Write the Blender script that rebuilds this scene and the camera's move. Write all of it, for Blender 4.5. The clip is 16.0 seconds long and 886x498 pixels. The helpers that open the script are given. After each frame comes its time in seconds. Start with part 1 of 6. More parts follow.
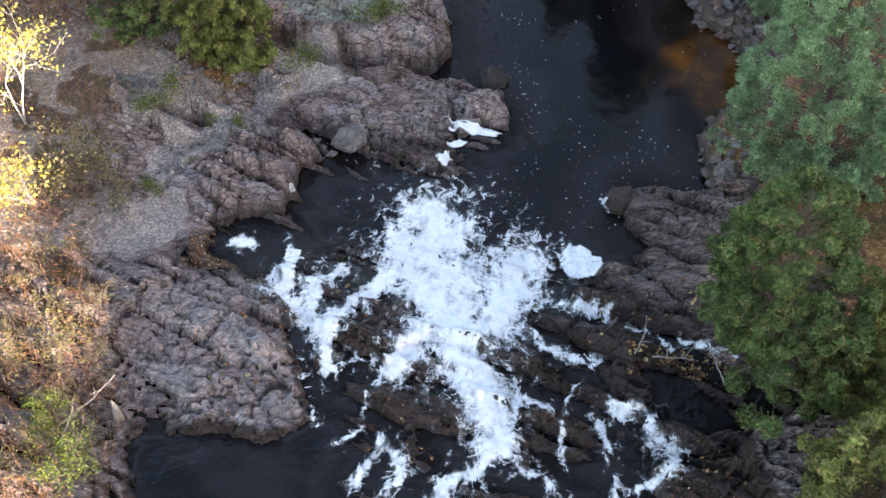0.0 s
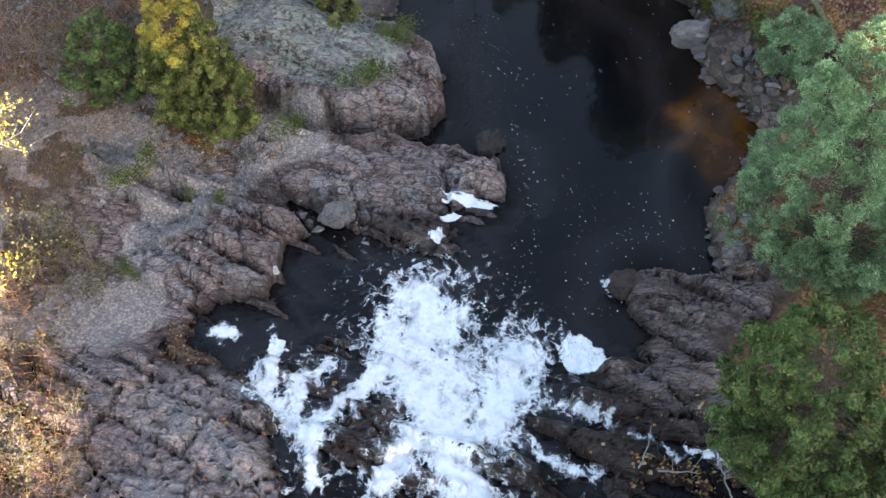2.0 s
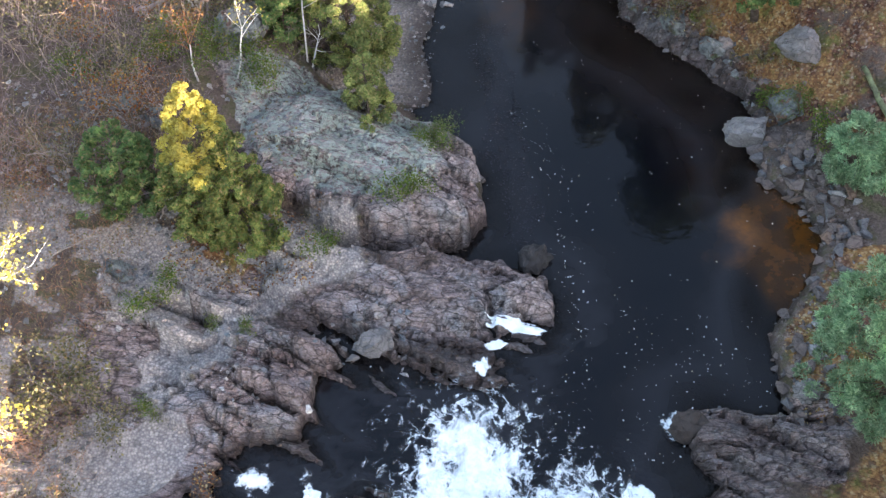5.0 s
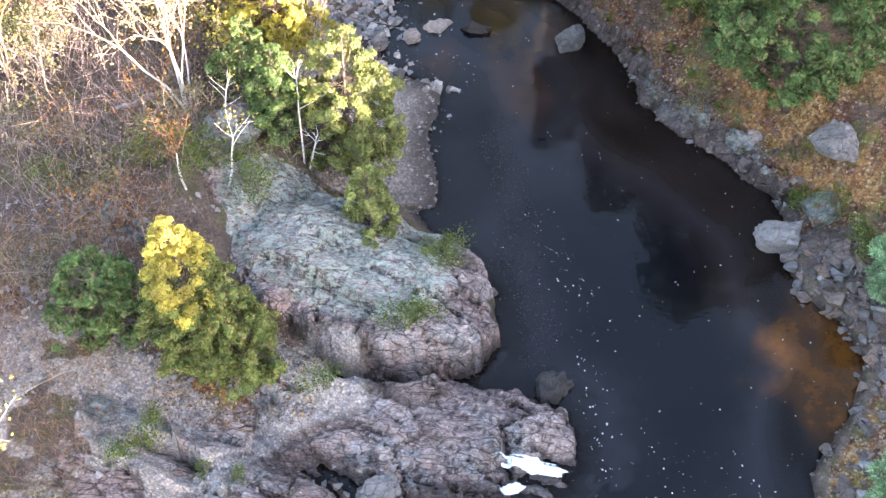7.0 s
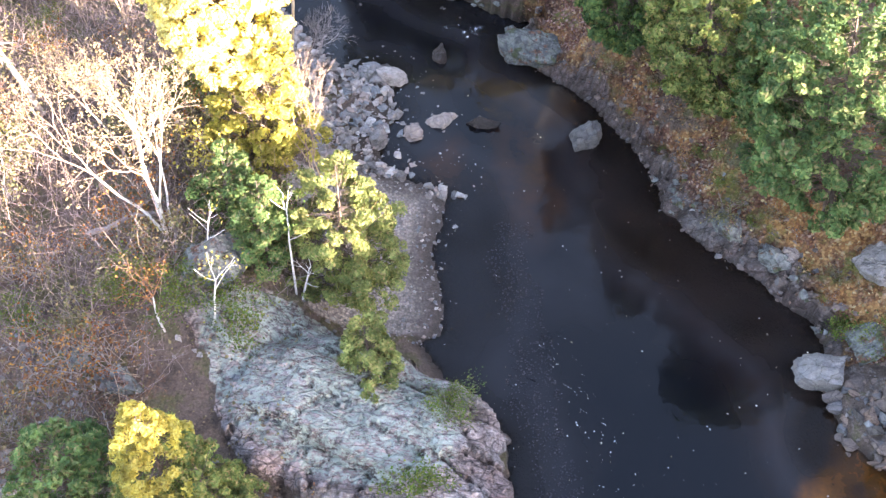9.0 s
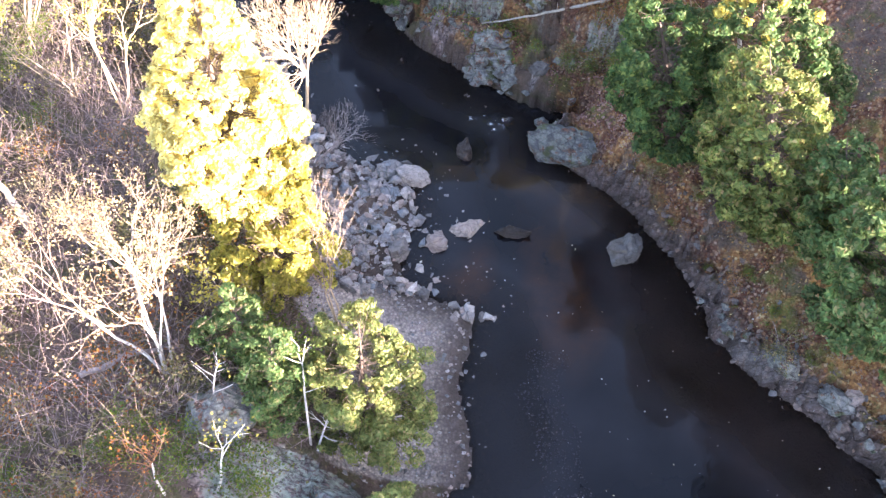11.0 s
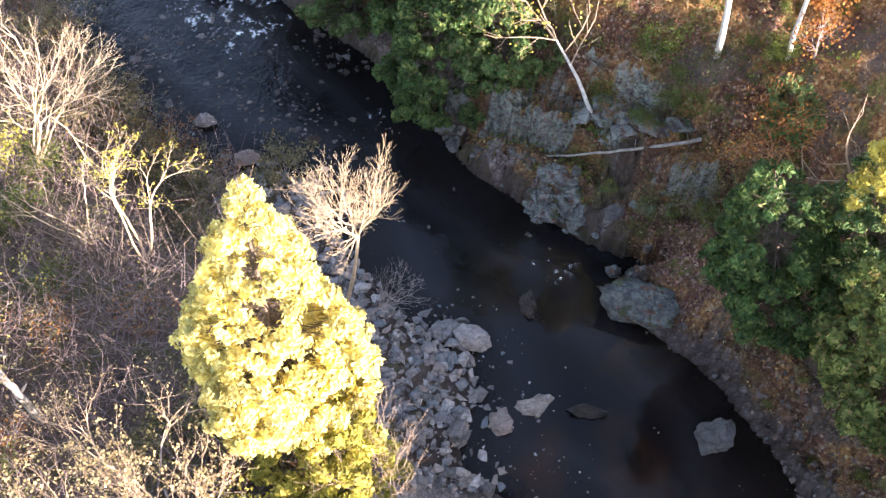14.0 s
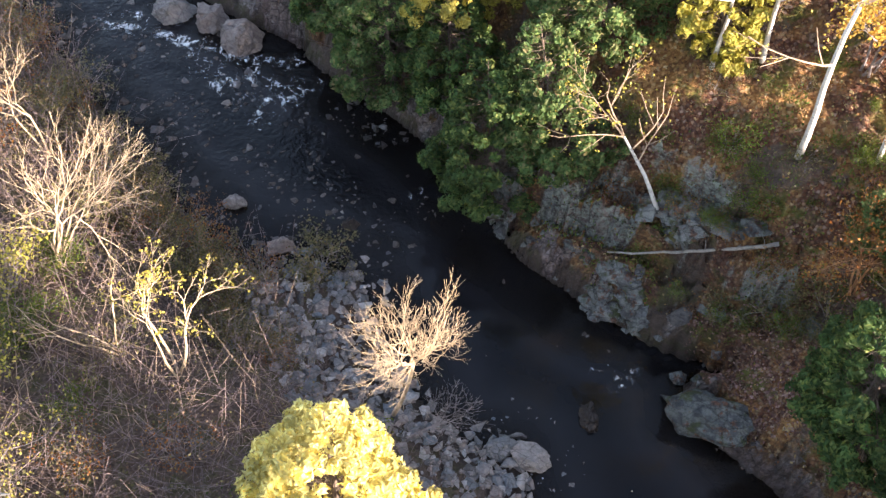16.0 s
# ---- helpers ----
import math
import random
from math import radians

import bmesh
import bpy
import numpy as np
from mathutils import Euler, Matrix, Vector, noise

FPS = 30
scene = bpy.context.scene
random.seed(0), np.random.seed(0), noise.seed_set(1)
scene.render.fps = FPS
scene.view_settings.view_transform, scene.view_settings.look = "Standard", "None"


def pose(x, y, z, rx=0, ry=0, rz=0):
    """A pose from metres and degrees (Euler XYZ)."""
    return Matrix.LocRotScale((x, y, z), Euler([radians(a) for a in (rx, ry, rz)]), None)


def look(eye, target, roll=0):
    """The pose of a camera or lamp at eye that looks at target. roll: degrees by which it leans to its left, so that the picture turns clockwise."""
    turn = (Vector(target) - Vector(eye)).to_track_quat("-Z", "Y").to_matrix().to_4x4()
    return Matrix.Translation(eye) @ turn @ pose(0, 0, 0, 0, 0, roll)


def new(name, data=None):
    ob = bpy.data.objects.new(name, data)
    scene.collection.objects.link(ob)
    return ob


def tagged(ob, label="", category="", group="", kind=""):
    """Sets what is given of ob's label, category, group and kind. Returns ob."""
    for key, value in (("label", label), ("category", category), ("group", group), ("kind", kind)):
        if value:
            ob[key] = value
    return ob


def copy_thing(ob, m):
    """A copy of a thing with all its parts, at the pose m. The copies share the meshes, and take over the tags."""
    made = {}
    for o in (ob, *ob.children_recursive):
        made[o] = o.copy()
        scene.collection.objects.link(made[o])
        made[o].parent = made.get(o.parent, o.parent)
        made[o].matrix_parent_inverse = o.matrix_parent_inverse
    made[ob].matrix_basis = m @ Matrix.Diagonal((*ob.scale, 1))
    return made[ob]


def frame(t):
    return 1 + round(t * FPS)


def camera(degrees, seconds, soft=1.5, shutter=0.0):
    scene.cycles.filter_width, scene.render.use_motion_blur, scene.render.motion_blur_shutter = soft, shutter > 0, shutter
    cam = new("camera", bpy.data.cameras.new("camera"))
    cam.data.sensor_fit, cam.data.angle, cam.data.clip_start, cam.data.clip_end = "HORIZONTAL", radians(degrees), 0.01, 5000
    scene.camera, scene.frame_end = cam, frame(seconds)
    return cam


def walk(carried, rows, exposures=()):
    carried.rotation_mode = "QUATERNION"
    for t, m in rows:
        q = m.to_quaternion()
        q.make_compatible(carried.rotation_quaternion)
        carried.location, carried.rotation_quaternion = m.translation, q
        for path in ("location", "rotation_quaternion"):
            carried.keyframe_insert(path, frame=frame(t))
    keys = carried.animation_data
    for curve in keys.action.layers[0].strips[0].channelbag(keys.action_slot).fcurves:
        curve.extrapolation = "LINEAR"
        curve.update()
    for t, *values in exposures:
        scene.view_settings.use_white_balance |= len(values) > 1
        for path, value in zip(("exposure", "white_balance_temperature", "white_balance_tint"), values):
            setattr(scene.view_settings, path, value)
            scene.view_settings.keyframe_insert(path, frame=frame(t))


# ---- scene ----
cam = camera(47.0, 16.0, soft=1.4)
# seconds, eye x, y, z, yaw, pitch, roll about the line of sight
PATH = [
    (0.0, 0.522, -16.833, 29.860, 4.89, -51.55, -1.17),
    (0.5, 0.713, -15.439, 30.202, 4.97, -52.17, -1.39),
    (1.0, 0.811, -14.162, 30.545, 5.06, -52.73, -1.48),
    (1.5, 0.743, -12.969, 30.781, 5.07, -53.24, -1.49),
    (2.0, 0.442, -11.961, 30.931, 4.89, -53.60, -1.32),
    (2.5, 0.006, -11.028, 31.107, 4.61, -53.88, -1.11),
    (3.0, -0.454, -10.228, 31.270, 4.43, -54.03, -0.87),
    (3.5, -0.927, -9.386, 31.444, 4.25, -54.17, -0.68),
    (4.0, -1.278, -8.480, 31.533, 4.16, -54.24, -0.51),
    (6.5, -2.673, -2.507, 31.357, 3.27, -53.89, -0.03),
    (7.0, -2.755, -1.080, 31.423, 3.39, -53.93, -0.21),
    (7.5, -2.867, 0.485, 31.423, 3.36, -54.02, -0.25),
    (8.0, -2.960, 2.027, 31.400, 3.39, -54.04, -0.33),
    (8.5, -3.118, 3.602, 31.403, 3.34, -54.18, -0.42),
    (9.0, -3.338, 5.085, 31.403, 3.32, -54.27, -0.45),
    (11.5, -5.274, 12.166, 31.294, 2.74, -54.49, 0.81),
    (12.0, -5.779, 13.471, 31.309, 2.64, -54.62, 0.99),
    (12.5, -6.244, 14.722, 31.351, 2.61, -54.72, 1.15),
    (13.0, -6.733, 16.022, 31.290, 2.43, -54.79, 1.43),
    (13.5, -7.182, 17.303, 31.322, 2.41, -54.96, 1.56),
    (14.0, -7.638, 18.603, 31.241, 2.44, -55.08, 1.59),
    (14.5, -8.205, 19.951, 31.306, 2.20, -55.40, 1.85),
    (15.0, -8.853, 21.260, 31.293, 1.77, -55.71, 2.28),
    (15.5, -9.489, 22.518, 31.377, 1.59, -56.14, 2.45),
    (16.0, -10.158, 23.671, 31.461, 1.33, -56.41, 2.70),
]
walk(cam, [(t, pose(x, y, z, 0, 0, yaw) @ pose(0, 0, 0, 90 + pitch, 0, 0) @ pose(0, 0, 0, 0, 0, roll)) for t, x, y, z, yaw, pitch, roll in PATH],
     exposures=[(0.0, 2.45, 7750, 18), (4.0, 2.55, 7450, 16), (6.5, 3.45, 7200, 19), (9.0, 3.60, 7100, 23), (11.5, 3.32, 6700, 25), (13, 2.88, 6700, 23), (16.0, 2.3, 7400, 20)])

# ---- daylight: low sun over the ridge beyond the right bank, blue sky in the shade ----
SUN_FROM = Vector((0.84, -0.54, 0.0)).normalized()
SUN_UP = radians(13.0)
world = bpy.data.worlds.new("sky")
scene.world = world
world.use_nodes = True
_sky = world.node_tree.nodes.new("ShaderNodeTexSky")
_sky.sky_type = "NISHITA"
_sky.sun_disc = False
_sky.sun_elevation = SUN_UP
_sky.sun_rotation = math.atan2(SUN_FROM.x, SUN_FROM.y)
world.node_tree.links.new(_sky.outputs[0], world.node_tree.nodes["Background"].inputs[0])
world.node_tree.nodes["Background"].inputs[1].default_value = 0.15
_sun = new("sun", bpy.data.lights.new("sun", "SUN"))
_sun.data.energy, _sun.data.angle, _sun.data.color = 5.0, radians(0.6), (1.0, 0.93, 0.82)
_to = Vector((SUN_FROM.x * math.cos(SUN_UP), SUN_FROM.y * math.cos(SUN_UP), math.sin(SUN_UP)))
_sun.matrix_world = look(_to * 120, (0, 0, 0))


# ---- materials ----
class Mat:
    """A small builder round one node material."""

    def __init__(self, name, rough=0.8, spec=0.3):
        self.m = bpy.data.materials.new(name)
        self.m.use_nodes = True
        self.t = self.m.node_tree
        self.b = self.t.nodes["Principled BSDF"]
        self.b.inputs["Roughness"].default_value = rough
        self.b.inputs["Specular IOR Level"].default_value = spec
        self.geo = self.t.nodes.new("ShaderNodeNewGeometry")
        self.pos = self.geo.outputs["Position"]

    def node(self, kind, **sets):
        n = self.t.nodes.new("ShaderNode" + kind)
        for key, value in sets.items():
            n.inputs[key.replace("_", " ")].default_value = value
        return n

    def link(self, a, b):
        self.t.links.new(a, b)

    def noise(self, scale, detail=6, rough=0.6, where=None):
        n = self.node("TexNoise", Scale=scale, Detail=detail, Roughness=rough)
        self.link(where or self.pos, n.inputs["Vector"])
        return n.outputs["Fac"]

    def voronoi(self, scale, feature="F1", where=None):
        n = self.node("TexVoronoi", Scale=scale)
        n.feature = feature
        self.link(where or self.pos, n.inputs["Vector"])
        return n

    def ramp(self, fac, *stops):
        n = self.t.nodes.new("ShaderNodeValToRGB")
        el = n.color_ramp.elements
        while len(el) < len(stops):
            el.new(0.5)
        for e, (p, c) in zip(el, stops):
            e.position, e.color = p, (*c, 1) if not isinstance(c, float) else (c, c, c, 1)
        self.link(fac, n.inputs[0])
        return n.outputs[0]

    def mix(self, fac, a, b, how="MIX"):
        n = self.t.nodes.new("ShaderNodeMix")
        n.data_type, n.blend_type = "RGBA", how
        for s, v in ((0, fac), (6, a), (7, b)):
            if isinstance(v, bpy.types.NodeSocket):
                self.link(v, n.inputs[s])
            else:
                n.inputs[s].default_value = v if s == 0 else (*v, 1)
        return n.outputs[2]

    def maths(self, how, a, b=0.0):
        n = self.t.nodes.new("ShaderNodeMath")
        n.operation = how
        for s, v in ((0, a), (1, b)):
            if isinstance(v, bpy.types.NodeSocket):
                self.link(v, n.inputs[s])
            else:
                n.inputs[s].default_value = v
        return n.outputs[0]

    def bump(self, height, strength=0.5, distance=0.05, under=None):
        n = self.node("Bump", Strength=strength, Distance=distance)
        self.link(height, n.inputs["Height"])
        if under:
            self.link(under, n.inputs["Normal"])
        self.link(n.outputs[0], self.b.inputs["Normal"])
        return n.outputs[0]

    def color(self, c):
        self.link(c, self.b.inputs["Base Color"])

    def attr(self, name):
        n = self.t.nodes.new("ShaderNodeAttribute")
        n.attribute_name = name
        return n

    def stretched(self, turn, scale):
        n = self.t.nodes.new("ShaderNodeMapping")
        n.inputs["Rotation"].default_value = (0, 0, radians(turn))
        n.inputs["Scale"].default_value = scale
        self.link(self.pos, n.inputs["Vector"])
        return n.outputs[0]


def bedrock_color(m):
    """Grey-mauve bedrock with pink, blue-grey and rusty patches and dark joints."""
    a = m.ramp(m.noise(0.5, 5), (0.34, (0.215, 0.17, 0.168)), (0.5, (0.34, 0.262, 0.248)), (0.66, (0.275, 0.265, 0.27)))
    b = m.mix(m.maths("MULTIPLY", m.ramp(m.noise(2.2, 8, 0.7), (0.42, 0.0), (0.7, 1.0)), 0.65), a, (0.50, 0.42, 0.40))
    c = m.mix(m.ramp(m.noise(1.1, 6), (0.56, 0.0), (0.7, 0.55)), b, (0.10, 0.055, 0.035))
    grain = m.noise(9.0, 8, 0.75)
    c = m.mix(0.85, c, m.ramp(grain, (0.32, 0.40), (0.5, 0.95), (0.68, 1.45)), "MULTIPLY")
    streak = m.noise(2.2, 8, 0.75, m.stretched(26, (0.6, 3.2, 1.5)))
    c = m.mix(0.7, c, m.ramp(streak, (0.36, 0.6), (0.6, 1.12)), "MULTIPLY")
    bent = m.t.nodes.new("ShaderNodeVectorMath")
    bent.operation = "MULTIPLY_ADD"
    wn = m.node("TexNoise", Scale=1.3, Detail=6)
    m.link(m.pos, wn.inputs["Vector"])
    m.link(wn.outputs["Color"], bent.inputs[0])
    bent.inputs[1].default_value = (0.3, 0.3, 0.3)
    m.link(m.stretched(28, (1.1, 1.9, 1.2)), bent.inputs[2])
    cracks = m.voronoi(1.15, "DISTANCE_TO_EDGE", bent.outputs[0])
    dark = m.ramp(cracks.outputs["Distance"], (0.0, 0.4), (0.03, 1.0))
    c = m.mix(m.maths("MULTIPLY", m.ramp(m.noise(0.8, 4), (0.42, 0.0), (0.6, 0.8)), 0.8), c, dark, "MULTIPLY")
    fine = m.noise(3.4, 9, 0.8, m.stretched(24, (0.5, 5.0, 2.0)))
    bend = m.t.nodes.new("ShaderNodeVectorMath")
    bend.operation = "MULTIPLY_ADD"
    m.link(wn.outputs["Color"], bend.inputs[0])
    bend.inputs[1].default_value = (0.9, 0.9, 0.9)
    m.link(m.stretched(22, (1.3, 4.2, 2.0)), bend.inputs[2])
    lines2 = m.voronoi(0.8, "DISTANCE_TO_EDGE", bend.outputs[0]).outputs["Distance"]
    c = m.mix(0.85, c, m.ramp(lines2, (0.0, 0.16), (0.03, 0.7), (0.07, 1.0), (0.3, 1.1)), "MULTIPLY")
    c = m.mix(0.5, c, m.ramp(m.voronoi(2.3, "DISTANCE_TO_EDGE", bend.outputs[0]).outputs["Distance"], (0.0, 0.3), (0.05, 0.9), (0.16, 1.1)), "MULTIPLY")
    c = m.mix(m.ramp(m.noise(6.5, 7, 0.75), (0.58, 0.0), (0.64, 0.6)), c, (0.55, 0.53, 0.53))
    c = m.mix(0.6, c, m.ramp(fine, (0.34, 0.45), (0.5, 1.0), (0.66, 1.25)), "MULTIPLY")
    small = m.voronoi(2.2, "F1", bent.outputs[0])
    joint = m.voronoi(2.2, "DISTANCE_TO_EDGE", bent.outputs[0]).outputs["Distance"]
    tone = m.t.nodes.new("ShaderNodeSeparateColor")
    m.link(small.outputs["Color"], tone.inputs[0])
    c = m.mix(m.maths("MULTIPLY", m.attr("broken").outputs["Fac"], 0.5), c, m.ramp(grain, (0.35, (0.30, 0.26, 0.26)), (0.65, (0.52, 0.47, 0.46))))
    c = m.mix(0.35, c, m.ramp(tone.outputs[0], (0.0, 0.75), (1.0, 1.2)), "MULTIPLY")
    split = m.maths("ADD", 0.10, m.maths("MULTIPLY", m.attr("broken").outputs["Fac"], 0.15))
    c = m.mix(split, c, m.ramp(joint, (0.0, 0.12), (0.05, 0.45), (0.11, 1.0)), "MULTIPLY")
    # each block of bedrock has a tone of its own; earth and painted crevice shade darken the joints
    blk = m.attr("block").outputs["Fac"]
    c = m.mix(0.95, c, m.ramp(blk, (0.1, (0.62, 0.58, 0.60)), (0.45, (1.0, 0.92, 0.90)), (0.62, (0.86, 0.92, 0.97)), (0.9, (1.32, 1.22, 1.16))), "MULTIPLY")
    c = m.mix(m.maths("MULTIPLY", m.attr("joint").outputs["Fac"], 0.8), c, (0.05, 0.036, 0.03))
    grain = m.maths("ADD", m.maths("MULTIPLY", grain, 0.6), m.maths("ADD", m.maths("MULTIPLY", tone.outputs[1], 0.4), m.maths("ADD", m.maths("MULTIPLY", m.ramp(joint, (0.0, 0.0), (0.08, 1.0)), 0.12), m.maths("MULTIPLY", fine, 0.5))))
    return c, grain, cracks.outputs["Distance"]


def ground_material():
    m = Mat("ground_mix", 0.9, 0.25)
    z = m.attr("zone")
    s = m.t.nodes.new("ShaderNodeSeparateColor")
    m.link(z.outputs["Color"], s.inputs[0])
    rock_w, gravel_w, litter_w, lichen_w = s.outputs[0], s.outputs[1], s.outputs[2], z.outputs["Alpha"]
    rock, grain, cracks = bedrock_color(m)
    # soil with dry grass and twigs
    soil = m.ramp(m.noise(0.9, 8, 0.7), (0.3, (0.07, 0.05, 0.042)), (0.5, (0.16, 0.115, 0.095)), (0.6, (0.11, 0.10, 0.05)), (0.72, (0.24, 0.18, 0.15)))
    soil = m.mix(0.75, soil, m.ramp(m.noise(11, 6, 0.8), (0.32, 0.25), (0.68, 1.25)), "MULTIPLY")
    # gravel
    gv = m.voronoi(11.0)
    gsep = m.t.nodes.new("ShaderNodeSeparateColor")
    m.link(gv.outputs["Color"], gsep.inputs[0])
    gravel = m.mix(0.65, m.ramp(m.noise(1.2, 4), (0.35, (0.40, 0.36, 0.35)), (0.65, (0.52, 0.455, 0.425))), m.ramp(gsep.outputs[0], (0.0, (0.45, 0.45, 0.48)), (0.6, (0.9, 0.85, 0.82)), (1.0, (1.3, 1.25, 1.2))), "MULTIPLY")
    gravel = m.mix(0.6, gravel, m.ramp(gv.outputs["Distance"], (0.2, 1.0), (0.75, 0.35)), "MULTIPLY")
    # fallen leaves
    lv = m.voronoi(9.0)
    lsep = m.t.nodes.new("ShaderNodeSeparateColor")
    m.link(lv.outputs["Color"], lsep.inputs[0])
    litter = m.ramp(lsep.outputs[0], (0.0, (0.095, 0.042, 0.03)), (0.35, (0.21, 0.085, 0.05)), (0.6, (0.16, 0.09, 0.075)), (0.82, (0.34, 0.18, 0.105)), (1.0, (0.42, 0.30, 0.25)))
    litter = m.mix(0.7, litter, m.ramp(lv.outputs["Distance"], (0.1, 1.0), (0.7, 0.3)), "MULTIPLY")
    needles = m.ramp(lsep.outputs[1], (0.0, (0.18, 0.085, 0.04)), (0.5, (0.37, 0.18, 0.07)), (0.85, (0.48, 0.27, 0.115)), (1.0, (0.50, 0.37, 0.21)))
    litter = m.mix(m.ramp(m.noise(0.55, 5, 0.6), (0.45, 0.0), (0.58, 1.0)), litter, m.mix(0.5, needles, m.ramp(lv.outputs["Distance"], (0.1, 1.0), (0.7, 0.4)), "MULTIPLY"))
    litter = m.mix(m.ramp(m.noise(0.9, 8, 0.7), (0.52, 0.0), (0.63, 0.8)), litter, m.ramp(m.noise(7.0, 6, 0.7), (0.35, (0.05, 0.068, 0.016)), (0.65, (0.18, 0.18, 0.045))))
    edge = m.noise(3.0, 6, 0.7)

    def soft(w):
        return m.ramp(m.maths("ADD", w, m.maths("MULTIPLY", m.maths("SUBTRACT", edge, 0.5), 0.9)), (0.38, 0.0), (0.62, 1.0))
    c = m.mix(soft(litter_w), soil, litter)
    c = m.mix(soft(gravel_w), c, gravel)
    rw = soft(rock_w)
    c = m.mix(rw, c, rock)
    lich = m.ramp(m.noise(4.6, 9, 0.8, m.stretched(28, (0.8, 1.4, 1.0))), (0.45, 0.0), (0.54, 1.0))
    c = m.mix(m.maths("MULTIPLY", m.maths("MULTIPLY", soft(lichen_w), rw), m.maths("MULTIPLY", lich, 0.85)), c, m.ramp(m.noise(0.9, 5), (0.4, (0.26, 0.30, 0.26)), (0.62, (0.41, 0.455, 0.395))))
    # wet dark band near the water
    wet = m.attr("wet").outputs["Fac"]
    c = m.mix(m.maths("MULTIPLY", wet, 0.9), c, (0.032, 0.021, 0.018))
    m.color(c)
    rough = m.maths("SUBTRACT", 0.92, m.maths("MULTIPLY", wet, 0.5))
    m.link(rough, m.b.inputs["Roughness"])
    h = m.maths("ADD", m.maths("MULTIPLY", grain, 0.6), m.maths("MULTIPLY", m.maths("MULTIPLY", m.ramp(cracks, (0.0, 1.0), (0.08, 0.0)), rw), -0.5))
    h = m.maths("ADD", h, m.maths("MULTIPLY", gv.outputs["Distance"], -0.3))
    m.bump(h, 1.0, 0.16)
    return m.m


def stone_material(name, stops, wet=0.0, lichen=0.0):
    m = Mat(name, 0.85 - 0.4 * wet, 0.3)
    info = m.t.nodes.new("ShaderNodeObjectInfo")
    # each stone picks its own tone
    isl = m.maths("FRACT", m.maths("ADD", info.outputs["Random"], m.geo.outputs["Random Per Island"]))
    c = m.ramp(isl, *stops)
    c = m.mix(0.7, c, m.ramp(m.noise(5.0, 8, 0.7), (0.3, 0.45), (0.7, 1.15)), "MULTIPLY")
    if lichen:
        c = m.mix(m.maths("MULTIPLY", m.ramp(m.noise(2.4, 8, 0.7), (0.44, 0.0), (0.56, 1.0)), lichen), c, (0.34, 0.355, 0.32))
        c = m.mix(m.ramp(m.noise(1.6, 6), (0.55, 0.0), (0.63, 0.8)), c, (0.06, 0.07, 0.02))
        c = m.mix(m.ramp(m.noise(2.1, 7, 0.7, m.stretched(70, (1, 1, 1))), (0.54, 0.0), (0.60, 0.85)), c, m.ramp(m.noise(9.0, 4), (0.4, (0.06, 0.03, 0.022)), (0.6, (0.2, 0.085, 0.05))))
    bent = m.t.nodes.new("ShaderNodeVectorMath")
    bent.operation = "MULTIPLY_ADD"
    wn = m.node("TexNoise", Scale=1.6, Detail=5)
    m.link(m.pos, wn.inputs["Vector"])
    m.link(wn.outputs["Color"], bent.inputs[0])
    bent.inputs[1].default_value = (0.5, 0.5, 0.5)
    m.link(m.stretched(20, (1.0, 1.7, 1.0)), bent.inputs[2])
    crack = m.ramp(m.voronoi(1.7, "DISTANCE_TO_EDGE", bent.outputs[0]).outputs["Distance"], (0.0, 0.0), (0.045, 1.0))
    c = m.mix(0.55, c, m.ramp(crack, (0.0, 0.25), (1.0, 1.0)), "MULTIPLY")
    c = m.mix(0.55, c, m.ramp(m.noise(22.0, 6, 0.8), (0.33, 0.5), (0.66, 1.2)), "MULTIPLY")
    m.color(c)
    m.bump(m.maths("ADD", m.maths("ADD", m.noise(14.0, 8, 0.7), m.maths("MULTIPLY", m.noise(4.0, 6, 0.65), 1.6)), m.maths("MULTIPLY", crack, 0.5)), 0.8, 0.07)
    return m.m


def leaf_material(name, stops, rough=0.6, translucency=0.42):
    m = Mat(name, rough, 0.3)
    c = m.ramp(m.geo.outputs["Random Per Island"], *stops)
    c = m.mix(0.6, c, m.ramp(m.noise(1.9, 2), (0.38, 0.45), (0.62, 1.35)), "MULTIPLY")
    # each tuft has a tone of its own; plants without tufts keep theirs
    c = m.mix(1.0, c, m.ramp(m.attr("tone").outputs["Fac"], (0.0, 1.0), (0.02, 0.62), (0.5, 1.0), (1.0, 1.4)), "MULTIPLY")
    m.color(c)
    tr = m.t.nodes.new("ShaderNodeBsdfTranslucent")
    m.link(c, tr.inputs["Color"])
    mx = m.t.nodes.new("ShaderNodeMixShader")
    mx.inputs[0].default_value = translucency
    m.link(m.b.outputs[0], mx.inputs[1])
    m.link(tr.outputs[0], mx.inputs[2])
    m.link(mx.outputs[0], m.t.nodes["Material Output"].inputs["Surface"])
    return m.m


def bark_material(name, light, dark, band=0.0):
    m = Mat(name, 0.85, 0.2)
    c = m.ramp(m.noise(5.0, 8, 0.7), (0.35, dark), (0.62, light))
    if band:
        c = m.mix(m.ramp(m.noise(7.0, 3, 0.6, m.stretched(0, (0.6, 0.6, 5.0))), (0.60, 0.0), (0.66, band)), c, (0.03, 0.027, 0.025))
    m.color(c)
    m.bump(m.noise(20.0, 6, 0.7), 0.5, 0.02)
    return m.m


